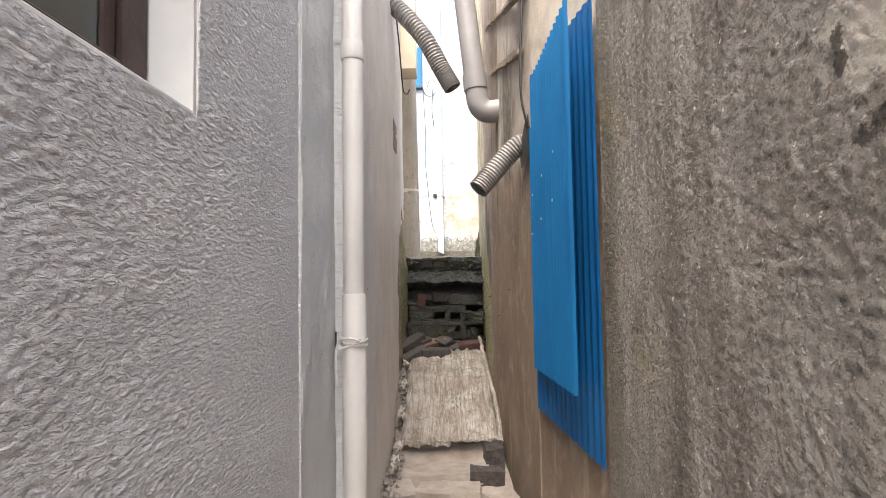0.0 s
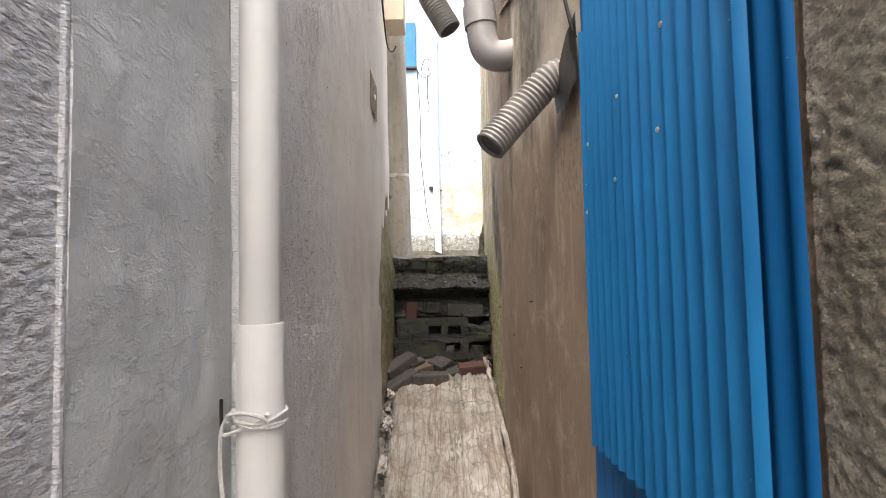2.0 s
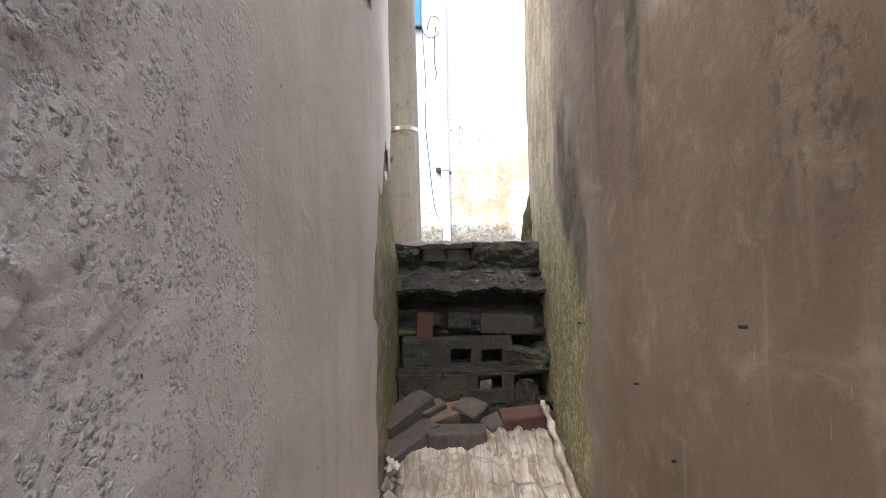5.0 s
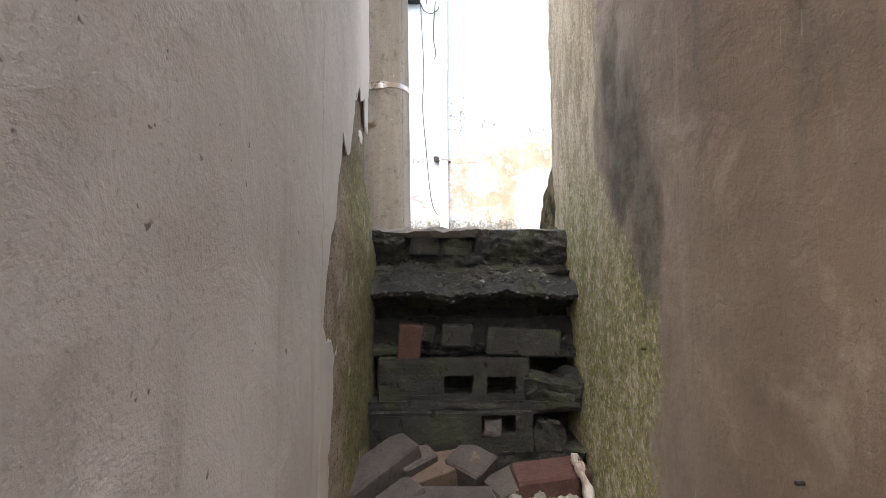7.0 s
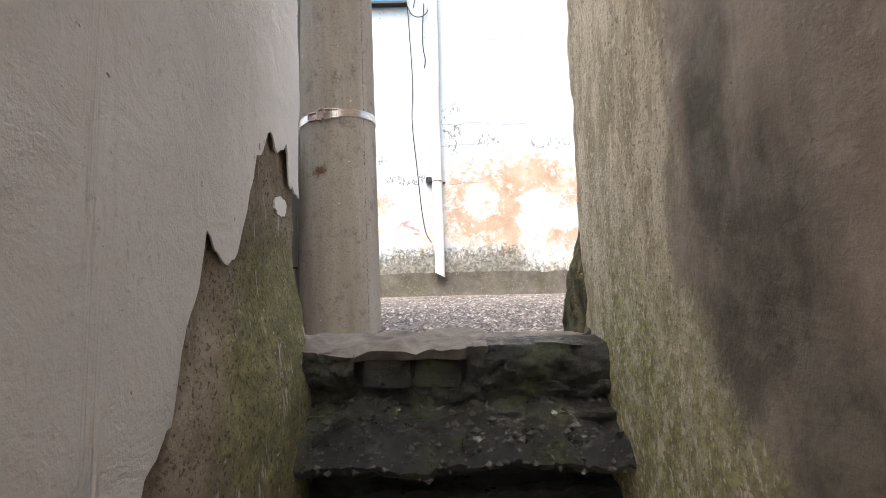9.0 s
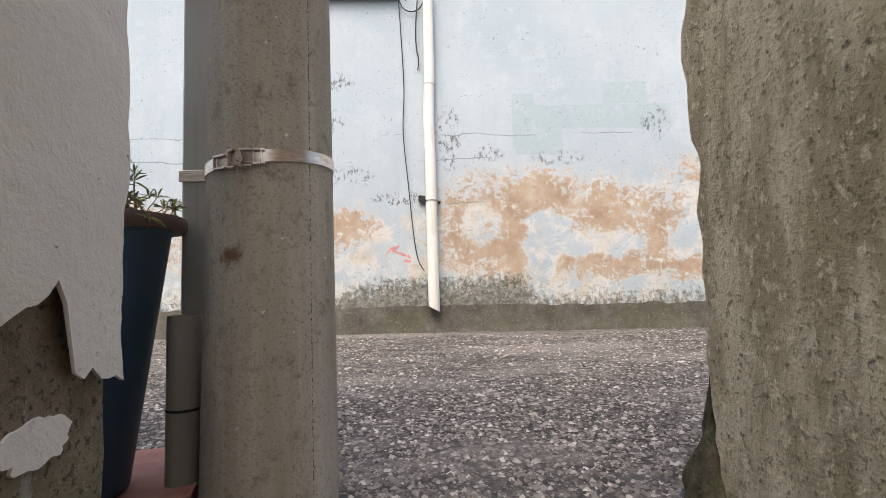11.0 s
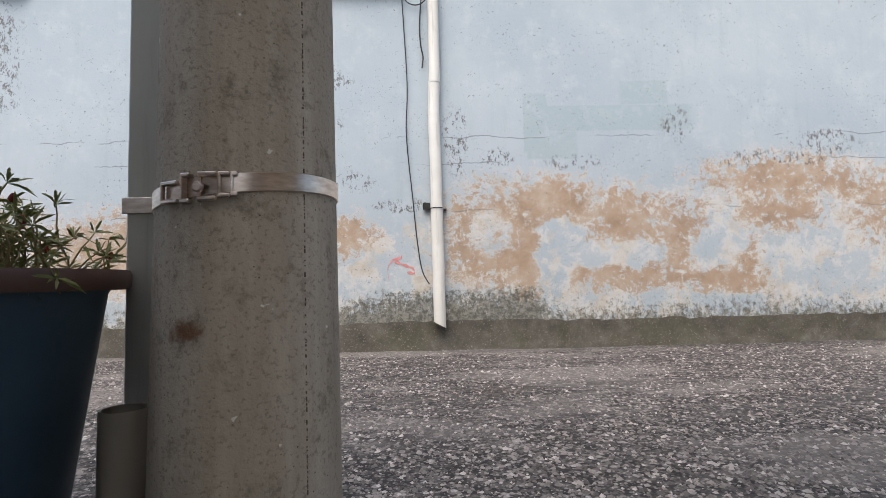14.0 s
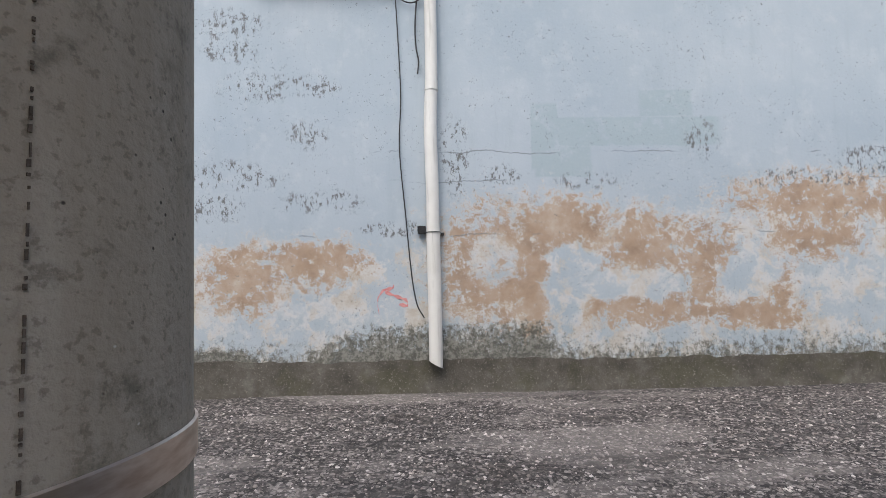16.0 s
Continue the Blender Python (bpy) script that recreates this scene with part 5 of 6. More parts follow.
for x, y, z in ((0.574, 4.62, -0.27), (0.560, 5.1, -0.48), (0.546, 5.6, -0.36), (0.566, 4.9, -0.62)):
    nail = tube_part("nail", [(x + 0.03, y, z), (x - 0.004, y, z)], 0.0035, BLACK, None, "", 8)
    tagged(nail, "small rusty nail in a plaster wall", "nail", "nails in the plaster")


# ---- sacks, rubble and loose bricks ----


def sack_z(x, y):
    """The bank of rubble that the sacks lie on."""
    s = max(0.0, min(1.0, (y - 5.0) / 0.92))
    return -1.455 + 0.525 * s + 0.02 * math.sin(math.pi * s) + 0.035


def sack(x0, x1, y0, y1, seed, label, lift=0.0, skew=0.0):
    nx, ny = 70, 110
    verts, faces = [], []
    for layer in (0, 1):
        for j in range(ny + 1):
            g = j / ny
            for i in range(nx + 1):
                f = i / nx
                y = y0 + (y1 - y0) * g + 0.012 * fbm(f * 5, seed, 2.0, 3)
                x = x0 + (x1 - x0) * f + skew * (g - 0.5) + 0.02 * fbm(g * 5, seed + 4, f, 3)
                edge = min(1.0, 8 * min(f, 1 - f), 14 * min(g, 1 - g))
                folds = 0.022 * fbm(f * 7 + 0.8 * fbm(g * 2.5, seed, 1.0, 2), g * 1.3, seed, 4) + 0.014 * abs(fbm(f * 15, g * 3 + f * 2, seed + 7, 3))
                z = sack_z(x, y) + lift + 0.022 * math.sqrt(max(edge, 0.0)) + folds - layer * 0.012
                verts.append((x, y, z))
    off = (nx + 1) * (ny + 1)
    for j in range(ny):
        for i in range(nx):
            k = j * (nx + 1) + i
            faces.append((k, k + 1, k + nx + 2, k + nx + 1))
            faces.append((off + k, off + k + nx + 1, off + k + nx + 2, off + k + 1))
    rim = [j * (nx + 1) for j in range(ny + 1)]
    for a, b in zip(rim, rim[1:]):
        faces.append((a, b, off + b, off + a))
        faces.append((b + nx, a + nx, off + a + nx, off + b + nx))
    for i in range(nx):
        faces.append((i + 1, i, off + i, off + i + 1))
        k = ny * (nx + 1) + i
        faces.append((k, k + 1, off + k + 1, off + k))
    ob = thing("woven_sack", label, "sack", group="sacks on the rubble")
    part("cloth", mesh_of("cloth", verts, faces, SACK, True), None, ob)

    def on_top(f, g):
        i, j = max(0, min(nx, int(f * nx))), max(0, min(ny, int(g * ny)))
        return Vector(verts[j * (nx + 1) + i])
    return ob, on_top


left_sack, _ = sack(-0.17, 0.20, 5.03, 5.93, 1.7, "dirty off-white woven plastic sack lying creased on rubble", 0.0, 0.03)
right_sack, top_of = sack(0.15, 0.52, 5.05, 5.97, 6.3, "dirty woven plastic sack with faded print, lying on rubble", 0.012, -0.02)
# faded print as plain bars
rows = [(0.93, 0.10, 0.85, 0.030), (0.885, 0.12, 0.85, 0.03), (0.80, 0.1, 0.62, 0.02), (0.77, 0.66, 0.88, 0.03), (0.66, 0.1, 0.9, 0.008), (0.60, 0.2, 0.45, 0.04), (0.55, 0.5, 0.8, 0.04), (0.50, 0.1, 0.9, 0.008),
        (0.42, 0.15, 0.35, 0.03), (0.36, 0.15, 0.35, 0.03), (0.30, 0.15, 0.35, 0.03), (0.24, 0.15, 0.35, 0.03), (0.42, 0.45, 0.85, 0.012), (0.36, 0.45, 0.8, 0.012), (0.30, 0.45, 0.85, 0.012), (0.2, 0.45, 0.7, 0.012)]
rnd = random.Random(5)
for g, f0, f1, h in rows:
    verts, faces = [], []
    f = f0
    while f < f1:
        w = rnd.uniform(0.02, 0.06) if h > 0.01 else 0.08
        n = 4
        k = len(verts)
        for i in range(n):
            for gg in (g, g + h):
                p = top_of(min(f + w * i / (n - 1), f1), gg)
                verts.append((p.x, p.y, p.z + 0.007))
        for i in range(n - 1):
            faces.append((k + 2 * i, k + 2 * i + 2, k + 2 * i + 3, k + 2 * i + 1))
        f += w + (0.03 if h > 0.01 else 0.0)
    part("print_bar", mesh_of("print_bar", verts, faces, INK, True), None, right_sack)

for ob_, x0_, x1_ in ((left_sack, -0.155, 0.185), (right_sack, 0.165, 0.505)):
    hem = [(x0_ + (x1_ - x0_) * i / 30, 5.035 + 0.008 * math.sin(i * 1.3), sack_z(0, 5.035) + 0.016 + 0.006 * math.sin(i * 0.9)) for i in range(31)]
    tube_part("hem", hem, 0.007, SACK, ob_, "", 6)
# rolled sack edge against the right wall
roll = curve_points([(0.47, 5.985, -0.76), (0.485, 5.93, -0.80), (0.51, 5.8, -0.93), (0.535, 5.5, -1.10), (0.555, 5.2, -1.27), (0.55, 5.05, -1.40)], 60)
edge_roll = tagged(tube_part("rolled_sacking", [p + Vector((0.004 * math.sin(i), 0, 0.005 * math.sin(i * 1.7))) for i, p in enumerate(roll)],
                             [0.012 + 0.012 * i / 60 + 0.004 * math.sin(i * 0.9) for i in range(60)], SACK, None, "", 8), "rolled edge of woven sacking along a wall", "sacking")

# loose bricks on top of the sacks
kinds = {"grey": brick_mesh(GREY_BRICK, seed=11), "brown": brick_mesh(BROWN_BRICK, seed=12), "red": brick_mesh(RED_BRICK, 0.24, 0.12, 0.085, seed=13), "half": brick_mesh(GREY_BRICK, 0.13, 0.12, 0.08, seed=14)}
pile = (("grey", 0.078, 5.905, -0.88, 3, 0, 1, "grey cement brick lying flat on sacking"),
        ("grey", -0.125, 5.90, -0.90, 6, -22, 34, "grey cement brick tilted against a wall"),
        ("grey", -0.15, 6.0, -0.80, 10, -24, 34, "grey cement brick tilted on another"),
        ("half", -0.045, 6.06, -0.80, 16, -16, 30, "half brick in a rubble pile"),
        ("brown", 0.045, 6.05, -0.825, 18, -14, 14, "brown clay brick in a rubble pile"),
        ("half", 0.145, 6.04, -0.81, 20, 14, -34, "dark half brick in a rubble pile"),
        ("half", 0.265, 5.99, -0.865, 6, -16, 24, "grey half brick leaning in a pile"),
        ("red", 0.40, 6.0, -0.84, 10, -5, 4, "red clay brick lying in a rubble pile"))
for kind, x, y, z, rx, ry, rz, label in pile:
    b = new("loose_brick", kinds[kind])
    b.matrix_basis = pose(x, y, z, rx, ry, rz)
    tagged(b, label, "brick", "loose bricks in the pile")
rubble = tagged(part("rubble_heap", rough_box("tmp", -0.24, 0.55, 5.88, 6.15, -1.15, -0.93, STONE, None, 2.0, 0.03, 10).data, None), "loose rubble under bricks", "rubble", kind="stuff")
bpy.data.objects.remove(bpy.data.objects["tmp"])

# pale blocks and slabs at the foot of the sacks
low = (("concrete_block", 0.49, 4.97, -1.475, 0.13, 0.16, 0.16, 0, 0, 4, GREY_BRICK, "grey cement block standing by a wall"),
       ("concrete_block", 0.42, 4.72, -1.52, 0.22, 0.12, 0.12, 0, 2, -3, GREY_BRICK, "grey cement block lying on the alley floor"),
       ("concrete_slab", 0.14, 4.82, -1.535, 0.62, 0.32, 0.09, -6, 0, 2, CONCRETE, "pale broken concrete slab in an alley"),
       ("concrete_slab", 0.16, 4.58, -1.555, 0.40, 0.24, 0.09, -4, 0, -4, CONCRETE, "pale broken concrete slab in an alley"),
       ("concrete_block", -0.16, 4.55, -1.55, 0.2, 0.2, 0.1, 5, 3, 18, CONCRETE, "broken pale concrete lump on the floor"),
       ("concrete_block", -0.1, 4.35, -1.56, 0.2, 0.12, 0.08, 0, 5, 40, GREY_BRICK, "broken cement brick on the floor"),
       ("concrete_block", 0.49, 4.40, -1.55, 0.2, 0.2, 0.1, 0, 4, 22, CONCRETE, "broken pale concrete lump on the floor"))
for n, x, y, z, lx, ly, lz, rx, ry, rz, mt, label in low:
    ob = rough_box(n, -lx / 2, lx / 2, -ly / 2, ly / 2, -lz / 2, lz / 2, mt, None, x * 9 + y, 0.012, 6)
    ob.matrix_basis = pose(x, y, z, rx, ry, rz)
    tagged(ob, label, "concrete block", "broken concrete on the alley floor")

# rubble and crumpled film along the left wall
rnd = random.Random(3)
verts, faces = [], []
for i in range(170):
    y = rnd.uniform(4.3, 5.95)
    x = rnd.uniform(-0.235, -0.15)
    z = max(floor_z(y), sack_z(x, y) - 0.05) + rnd.uniform(0.0, 0.06)
    r = rnd.uniform(0.008, 0.03)
    k = len(verts)
    pts = [Vector((rnd.gauss(0, 1), rnd.gauss(0, 1), rnd.gauss(0, 1))).normalized() * r * rnd.uniform(0.7, 1.2) for _ in range(6)]
    base = [Vector(p) * r for p in ((1, 0, 0), (-1, 0, 0), (0, 1, 0), (0, -1, 0), (0, 0, 1), (0, 0, -1))]
    for b, p in zip(base, pts):
        q = b + p * 0.4
        verts.append((x + q.x, y + q.y, z + q.z))
    for a in ((0, 2, 4), (2, 1, 4), (1, 3, 4), (3, 0, 4), (2, 0, 5), (1, 2, 5), (3, 1, 5), (0, 3, 5)):
        faces.append(tuple(k + v for v in a))
tagged(part("rubble", mesh_of("rubble", verts, faces, STONE), None), "small mixed rubble along the wall foot", "rubble", kind="stuff")
for k in range(5):
    y = 4.75 + 0.27 * k
    bm = bmesh.new()
    bmesh.ops.create_icosphere(bm, subdivisions=3, radius=1.0)
    for v in bm.verts:
        n = 0.7 + 0.6 * fbm(v.co.x * 2.2 + k, v.co.y * 2.2, v.co.z * 2.2, 4)
        v.co = Vector((-0.195 + v.co.x * 0.035 * n, y + v.co.y * 0.13 * n, max(floor_z(y), sack_z(0, y) - 0.03) + 0.03 + v.co.z * 0.04 * n))
    tagged(part("crumpled_film", bm, TRASH, None), "crumpled dirty plastic film by a wall", "litter", "litter along the wall")

# ---- things at the alley mouth ----
PX, PY = -0.248, 6.89
pole = thing("utility_pole", "weathered round concrete utility pole with a steel strap", "utility pole", (PX, PY, -0.05))
prof = [(0.0, -0.3)] + [(0.1505 - (z + 0.0) / 75 * 0.95, z) for z in [-0.3 + 0.15 * i for i in range(56)]] + [(0.0, 8.0)]
v, f = lathe(prof, 64)
part("shaft", mesh_of("shaft", v, f, POLE, True), None, pole)


def pole_r(z):
    return 0.1505 - (z + 0.05) / 75 * 0.95


# mould seam: a broken raised line
rnd = random.Random(8)
bm = bmesh.new()
z = 0.0
while z < 5.0:
    h = 0.0015 + 0.006 * rnd.random() ** 2
    a = radians(-38)
    r = pole_r(z) + 0.0005
    m = Matrix.Translation((r * math.cos(a), r * math.sin(a), z + 0.05)) @ Matrix.Rotation(a, 4, "Z")
    add_box(bm, -0.002, 0.0008, -rnd.uniform(0.0002, 0.0012), 0.0006, 0, h, m=m)
    z += h + 0.001 + 0.012 * rnd.random() ** 2
tagged(part("seam", bm, SEAM, pole, "broken dark mould seam"), kind="stuff")


def strap(name, r, z0, z1, a0, a1, thick, parent, material, cx=0.0, cy=0.0, tilt=0.0):
    verts, faces = [], []
    n = 72
    for i in range(n + 1):
        a = a0 + (a1 - a0) * i / n
        for rr, zz in ((r, z0), (r + thick, z0 + 0.001), (r + thick, z1 - 0.001), (r, z1)):
            verts.append((cx + rr * math.cos(a), cy + rr * math.sin(a), zz + tilt * math.cos(a)))
    for i in range(n):
        for k in range(4):
            a, b = i * 4 + k, i * 4 + (k + 1) % 4
            faces.append((a, b, b + 4, a + 4))
    return part(name, mesh_of(name, verts, faces, material, True), None, parent)


BZ = 0.761
rb = pole_r(BZ)
strap_ob = strap("strap", rb + 0.0005, BZ + 0.05 - 0.014, BZ + 0.05 + 0.014, 0, 2 * math.pi, 0.0022, pole, STEEL, tilt=0.014)
# buckle on the front left of the strap
for da, w, h, out in ((-104, 0.014, 0.042, 0.012), (-117, 0.034, 0.032, 0.007), (-93, 0.026, 0.040, 0.007), (-84, 0.016, 0.036, 0.006), (-79, 0.010, 0.034, 0.005)):
    a = radians(da)
    m = Matrix.Translation(((rb + 0.003) * math.cos(a), (rb + 0.003) * math.sin(a), BZ + 0.048 + 0.014 * math.cos(a))) @ Matrix.Rotation(a, 4, "Z")
    bm = bmesh.new()
    add_box(bm, 0, out, -w / 2, w / 2, h / 2 - 0.006, h / 2, bevel=0.0015, m=m)
    add_box(bm, 0, out, -w / 2, w / 2, -h / 2, -h / 2 + 0.006, bevel=0.0015, m=m)
    add_box(bm, 0, out, -w / 2, -w / 2 + 0.004, -h / 2, h / 2, bevel=0.0012, m=m)
    part("buckle", bm, STEEL, strap_ob, "stainless steel band buckle")
a = radians(-97)
m = Matrix.Translation(((rb + 0.009) * math.cos(a), (rb + 0.009) * math.sin(a), BZ + 0.046)) @ Matrix.Rotation(a, 4, "Z") @ Matrix.Rotation(math.pi / 2, 4, "Y")
v, f = lathe([(0.0, 0.006), (0.006, 0.006), (0.008, 0.003), (0.008, 0.0)], 12)
bolt = part("bolt", mesh_of("bolt", v, f, STEEL, True), None, strap_ob)
bolt.matrix_basis = m

# cable guard strapped beside the pole
guard = thing("cable_guard", "grey channel cable guard strapped beside a pole", "cable guard", (-0.442, 6.955, -0.03))
verts, faces = [], []
WG = 0.95
outline = [(-0.042, 0.03), (-0.042, -0.016), (-0.034, -0.026), (0.034, -0.026), (0.042, -0.016), (0.042, 0.03), (0.037, 0.03), (0.037, -0.014), (0.032, -0.021), (-0.032, -0.021), (-0.037, -0.014), (-0.037, 0.03)]
for z in (0.0, 4.4):
    verts += [(x * WG, y, z) for x, y in outline]
n = len(outline)
faces = [(i, (i + 1) % n, n + (i + 1) % n, n + i) for i in range(n)]
part("channel", mesh_of("channel", verts, faces, GUARD), None, guard)
part("back_plate", box(-0.034, 0.034, 0.0, 0.02, 0.0, 4.4), GUARD, guard)
part("strap", box(-0.042, 0.042, -0.030, -0.0265, BZ + 0.017, BZ + 0.045, bevel=0.001), STEEL, guard)

conduit = thing("conduit_stub", "short open drab conduit standing by a pole", "conduit", (-0.437, 6.868, -0.03))
v, f = lathe([(0.0, 0.02), (0.031, 0.02), (0.031, 0.455), (0.0315, 0.459), (0.034, 0.46), (0.036, 0.457), (0.036, 0.0), (0.0, 0.0)], 32)
part("tube", mesh_of("tube", v, f, CONDUIT, True), None, conduit)
strap("clamp", 0.0363, 0.25, 0.256, 0, 2 * math.pi, 0.0012, conduit, BLACK)

# planter
potx, poty = -0.622, 6.80
slab = tagged(rough_box("paving_slab", -0.19, 0.19, -0.19, 0.19, 0, 0.093, REDCLAY, None, 4.0, 0.004, 4), "red-brown slab under a planter", "slab")
slab.matrix_basis = pose(potx, poty + 0.1, -0.03, 0, 0, 20)
planter = thing("planter", "tall tapered navy plastic planter with a brown rim", "planter", (potx, poty, 0.065))
v, f = lathe([(0.0, 0.0), (0.085, 0.0), (0.095, 0.008), (0.168, 0.545), (0.172, 0.553), (0.160, 0.553), (0.155, 0.50), (0.0, 0.50)], 56)
part("pot", mesh_of("pot", v, f, POT, True), None, planter)
v, f = lathe([(0.170, 0.556), (0.196, 0.552), (0.200, 0.556), (0.201, 0.575), (0.198, 0.583), (0.165, 0.584), (0.160, 0.575), (0.160, 0.556), (0.170, 0.556)], 56)
part("rim", mesh_of("rim", v, f, RIM, True), None, planter)
v, f = lathe([(0.0, 0.551), (0.08, 0.556), (0.1585, 0.5535)], 40)
part("soil", mesh_of("soil", v, f, SOIL, True), None, planter)

plant = thing("potted_plant", "wiry half-dry green plant with thin stems", "plant", (potx, poty, 0.615))
rnd = random.Random(21)
verts, faces, lv, lf, fv, ff = [], [], [], [], [], []


def leaf(p, d, size):
    side = d.cross(Vector((rnd.gauss(0, 1), rnd.gauss(0, 1), rnd.gauss(0, 1)))).normalized() * size * 0.07
    up = d.cross(side).normalized() * size * 0.05
    k = len(lv)
    droop = Vector((0, 0, -size * rnd.uniform(0.05, 0.35)))
    for q in (p, p + d * size * 0.35 + side + up, p + d * size * 0.35 - side + up, p + d * size * 0.75 + side * 0.8 + droop * 0.5, p + d * size * 0.75 - side * 0.8 + droop * 0.5, p + d * size + droop):
        lv.append(tuple(q))
    lf.extend([(k, k + 1, k + 2), (k + 1, k + 3, k + 4, k + 2), (k + 3, k + 5, k + 4)])


for s in range(95):
    a = rnd.uniform(0, 2 * math.pi)
    r0 = 0.13 * math.sqrt(rnd.random())
    p = Vector((r0 * math.cos(a), r0 * math.sin(a), -0.03))
    d = Vector((math.cos(a) * rnd.uniform(0.0, 0.55), math.sin(a) * rnd.uniform(0.0, 0.55), rnd.uniform(0.6, 1.3))).normalized()
    n = rnd.randint(6, 11)
    ctrl = [p.copy()]
    for i in range(n):
        d = (d + Vector((rnd.gauss(0, 0.28), rnd.gauss(0, 0.28), rnd.gauss(0.06, 0.2)))).normalized()
        p = p + d * rnd.uniform(0.012, 0.024)
        ctrl.append(p.copy())
        if i > 0:
            for _ in range(rnd.randint(0, 2)):
                ld = (d * 0.7 + Vector((rnd.gauss(0, 0.7), rnd.gauss(0, 0.7), rnd.gauss(0.1, 0.5)))).normalized()
                leaf(p, ld, rnd.uniform(0.018, 0.042))
    for _ in range(9):
        leaf(p, (d * 0.5 + Vector((rnd.gauss(0, 0.8), rnd.gauss(0, 0.8), rnd.gauss(0.1, 0.4)))).normalized(), rnd.uniform(0.022, 0.036))
    tv, tf = tube(ctrl, [0.0022 - 0.0012 * i / len(ctrl) for i in range(len(ctrl))], 5)
    k = len(verts)
    verts += [tuple(q) for q in tv]
    faces += [tuple(k + i for i in q) for q in tf]
    if s % 17 == 0:
        tv, tf = tube([p, p + Vector((0, 0, 0.006)), p + Vector((0, 0, 0.014))], [0.003, 0.006, 0.002], 6)
        part("bud", mesh_of("bud", [tuple(q) for q in tv], tf, FLOWER, True), None, plant)
part("stem_tangle", mesh_of("stem_tangle", verts, faces, STEM, True), None, plant)
tagged(part("foliage", mesh_of("foliage", lv, lf, LEAF, True), None, plant), kind="stuff")

# ---- things on the far wall ----
fp = thing("downpipe", "cream PVC downpipe ending above the ground", "downpipe")
tube_part("pipe", [(0.118, FAR_Y - 0.06, 4.99), (0.122, FAR_Y - 0.06, 2.42)], 0.050, PIPE_CREAM, fp, "", 24)
tube_part("pipe", curve_points([(0.122, FAR_Y - 0.06, 2.5), (0.108, FAR_Y - 0.06, 2.1), (0.118, FAR_Y - 0.06, 1.6), (0.118, FAR_Y - 0.06, 1.2)], 20), 0.052, PIPE_CREAM, fp, "", 24)
v, f = tube([(0.118, FAR_Y - 0.06, 1.26), (0.124, FAR_Y - 0.06, 0.8), (0.128, FAR_Y - 0.06, 0.19)], 0.054, 24, False)
vv = [Vector(q) for q in v]
for q in vv[-24:]:
    q.z += -0.55 * (q.x - 0.128) + 0.03
part("pipe", mesh_of("pipe", vv, f, PIPE_CREAM, True), None, fp)
# added black plug for the shade up the pipe's open end
tube_part("inside", [(0.127, FAR_Y - 0.06, 0.3), (0.127, FAR_Y - 0.06, 0.27)], 0.052, BLACK, fp, "", 20)
for z in (2.42, 1.26):
    tube_part("collar", [(0.12, FAR_Y - 0.06, z - 0.008), (0.12, FAR_Y - 0.06, z + 0.008)], 0.0565, PIPE_CREAM, fp, "", 24)
clamp = [(0.12 + 0.057 * math.cos(a), FAR_Y - 0.06 + 0.057 * math.sin(a), 1.26) for a in [2 * math.pi * i / 24 for i in range(25)]]
tube_part("clamp", clamp, 0.004, BLACK, fp, "thin black wire clamp", 6)
knot = thing("anchor_lug", "small dark anchor lug beside a pipe", "lug")
rough_box("lug", 0.0, 0.06, FAR_Y - 0.05, FAR_Y - 0.001, 1.255, 1.31, BLACK, knot, 1.0, 0.012, 3)
rough_box("lug", 0.18, 0.205, FAR_Y - 0.03, FAR_Y - 0.001, 1.235, 1.26, BLACK, knot, 2.0, 0.006, 3)

cable("thin black wire hanging loose on a wall", [(-0.17, FAR_Y - 0.03, 3.30), (-0.155, FAR_Y - 0.02, 3.0), (-0.13, FAR_Y - 0.02, 2.4), (-0.145, FAR_Y - 0.02, 1.95), (-0.10, FAR_Y - 0.02, 1.4), (-0.06, FAR_Y - 0.02, 0.95), (-0.02, FAR_Y - 0.025, 0.70), (0.04, FAR_Y - 0.03, 0.58)], 0.0048)
cable("short black wire hanging loose on a wall", [(0.02, FAR_Y - 0.03, 3.33), (-0.005, FAR_Y - 0.02, 3.0), (0.0, FAR_Y - 0.02, 2.8), (0.02, FAR_Y - 0.02, 2.68), (0.01, FAR_Y - 0.025, 2.57)], 0.006)
cable("looped black wire on a wall", [(-0.17, FAR_Y - 0.03, 3.30), (-0.12, FAR_Y - 0.03, 3.20), (-0.03, FAR_Y - 0.03, 3.17), (0.05, FAR_Y - 0.03, 3.22), (0.08, FAR_Y - 0.03, 3.33), (0.06, FAR_Y - 0.03, 3.45), (-0.03, FAR_Y - 0.03, 3.48), (-0.08, FAR_Y - 0.03, 3.38), (-0.1, FAR_Y - 0.03, 3.28)], 0.006)

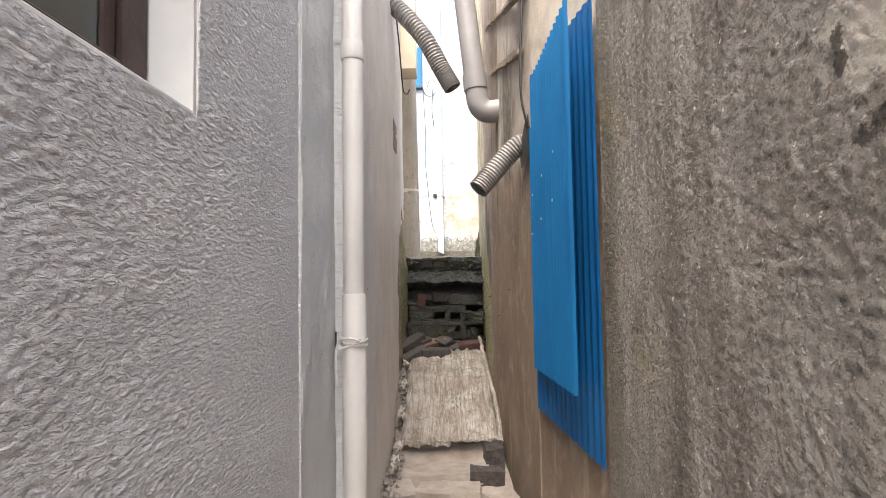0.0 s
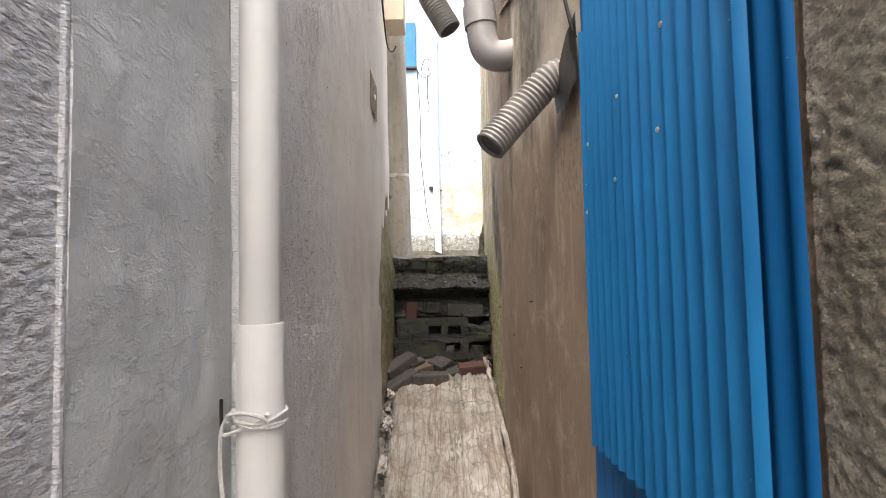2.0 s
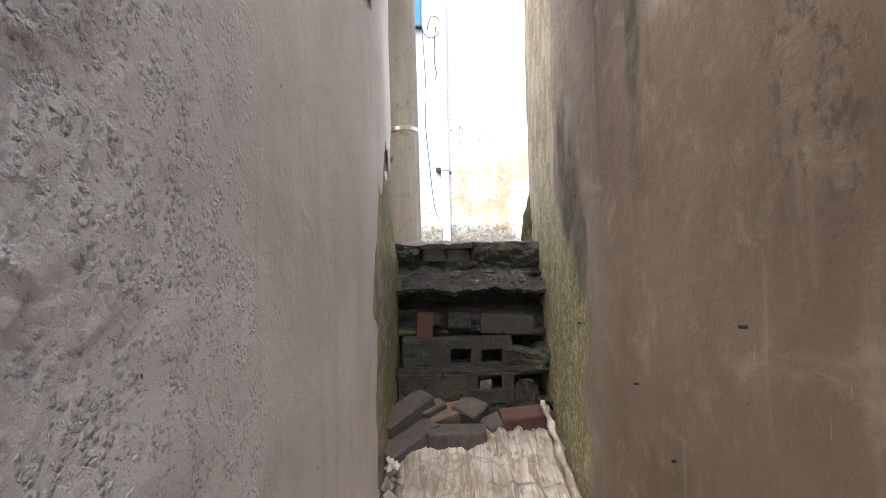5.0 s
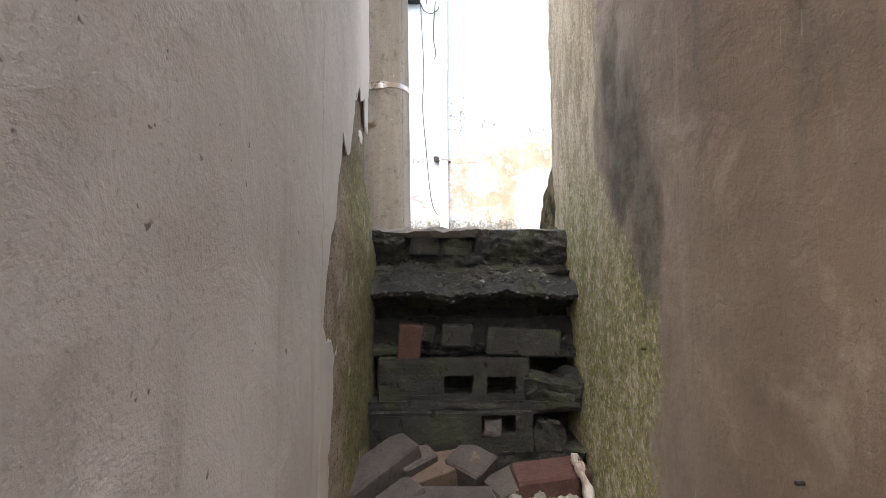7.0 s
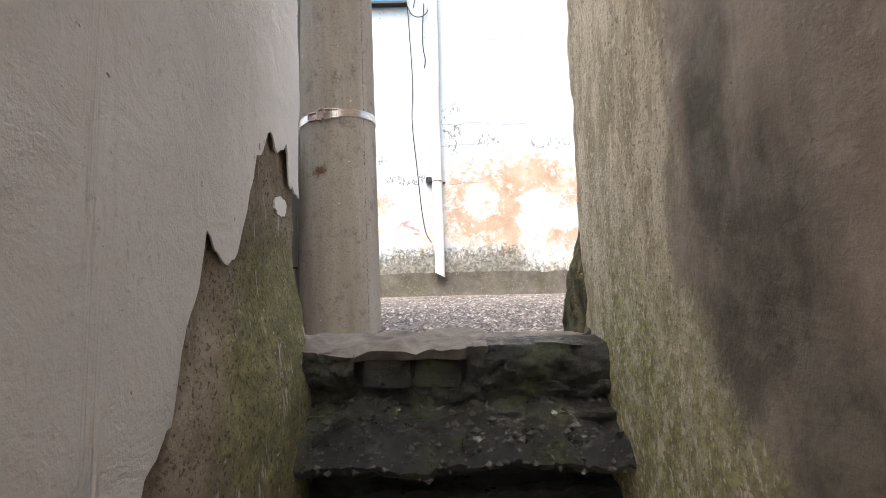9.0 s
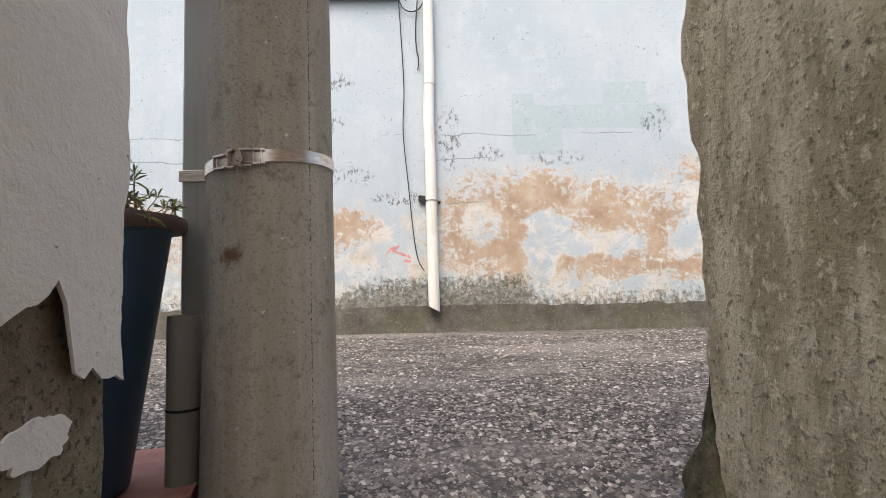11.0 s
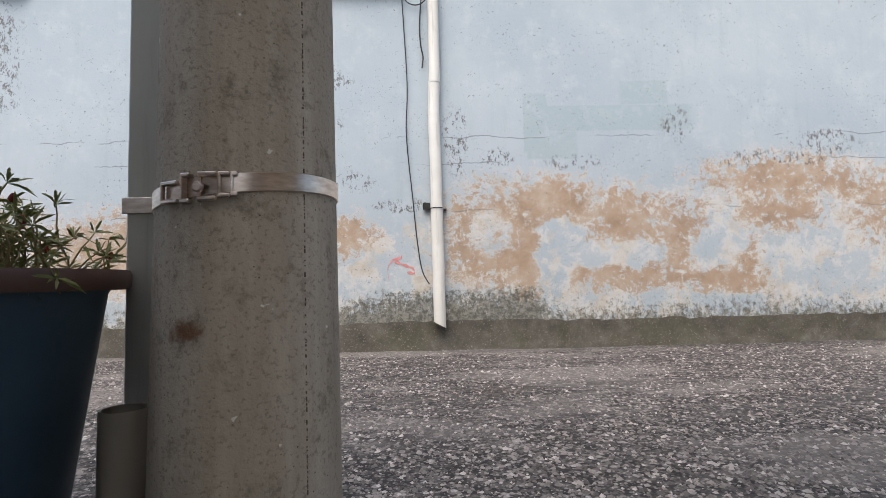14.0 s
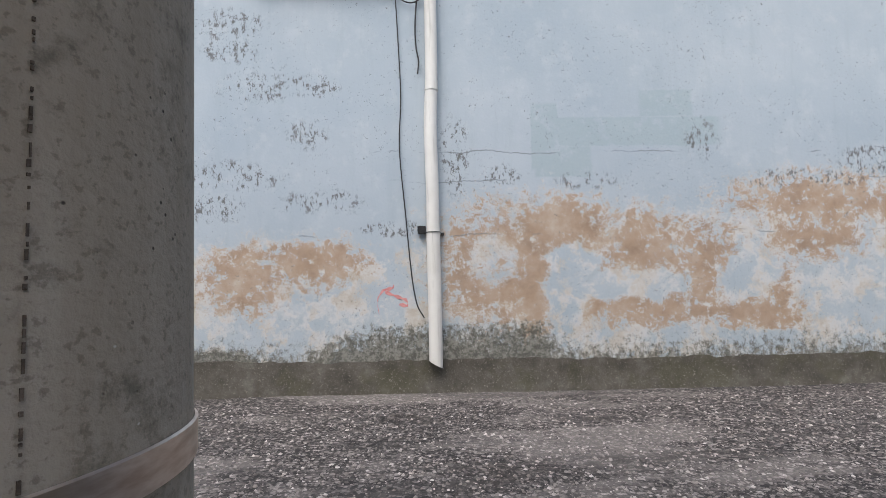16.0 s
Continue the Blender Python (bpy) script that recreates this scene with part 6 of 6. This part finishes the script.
for x0, x1 in ((-1.3, -0.185), (-5.2, -3.62)):
    sh = thing("window_shutter", "blue painted metal shutter box on a wall", "shutter", group="blue shutters")
    part("board", box(x0, x1, FAR_Y - 0.07, FAR_Y - 0.001, 3.34, 4.1, bevel=0.006), BLUE_LIGHT, sh)
    part("rail", box(x0 - 0.01, x1 + 0.012, FAR_Y - 0.085, FAR_Y - 0.0015, 3.31, 3.339, bevel=0.003), BLACK, sh)
mark = thing("painted_mark", "faded red chalk mark on a wall", "mark")
for ctrl in ([(-0.32, 0.62), (-0.335, 0.72), (-0.29, 0.80), (-0.22, 0.82), (-0.20, 0.84)], [(-0.27, 0.79), (-0.17, 0.75), (-0.10, 0.72), (-0.095, 0.68), (-0.16, 0.69)]):
    pts = curve_points([(x, FAR_Y - 0.0, z) for x, z in ctrl], 24)
    verts, faces = [], []
    for i, p in enumerate(pts):
        w = 0.012 + 0.005 * math.sin(i * 1.3)
        verts += [(p.x, p.y - 0.003, p.z - w), (p.x, p.y - 0.003, p.z + w)]
        if i:
            k = 2 * i
            faces.append((k - 2, k, k + 1, k - 1))
    part("stroke", mesh_of("stroke", verts, faces, RED_PAINT), None, mark)

# pale chippings loose on the yard
rnd = random.Random(77)
verts, faces = [], []
for i in range(42000):
    y = 6.62 + 3.7 * rnd.random() ** 1.7
    x = rnd.uniform(-0.9, 1.0) * (0.6 + (y - 6.2) * 0.9) + 0.35
    if (x - PX) ** 2 + (y - PY) ** 2 < 0.03:
        continue
    z = ground_z(x, y)
    r = 0.0035 + 0.0105 * rnd.random() ** 2
    a = rnd.uniform(0, 6.28)
    k = len(verts)
    for s in range(5):
        b = a + s * 1.2566
        rr = r * rnd.uniform(0.6, 1.25)
        verts.append((x + rr * math.cos(b), y + rr * math.sin(b), z - 0.001 + rnd.uniform(0, 0.0015)))
    verts.append((x + rnd.uniform(-0.3, 0.3) * r, y + rnd.uniform(-0.3, 0.3) * r, z + 0.001 + r * rnd.uniform(0.3, 0.7)))
    for s in range(5):
        faces.append((k + s, k + (s + 1) % 5, k + 5))
tagged(part("stone_chips", mesh_of("stone_chips", verts, faces, CHIP), None), "pale stone chips bedded in worn asphalt", "gravel", kind="stuff")
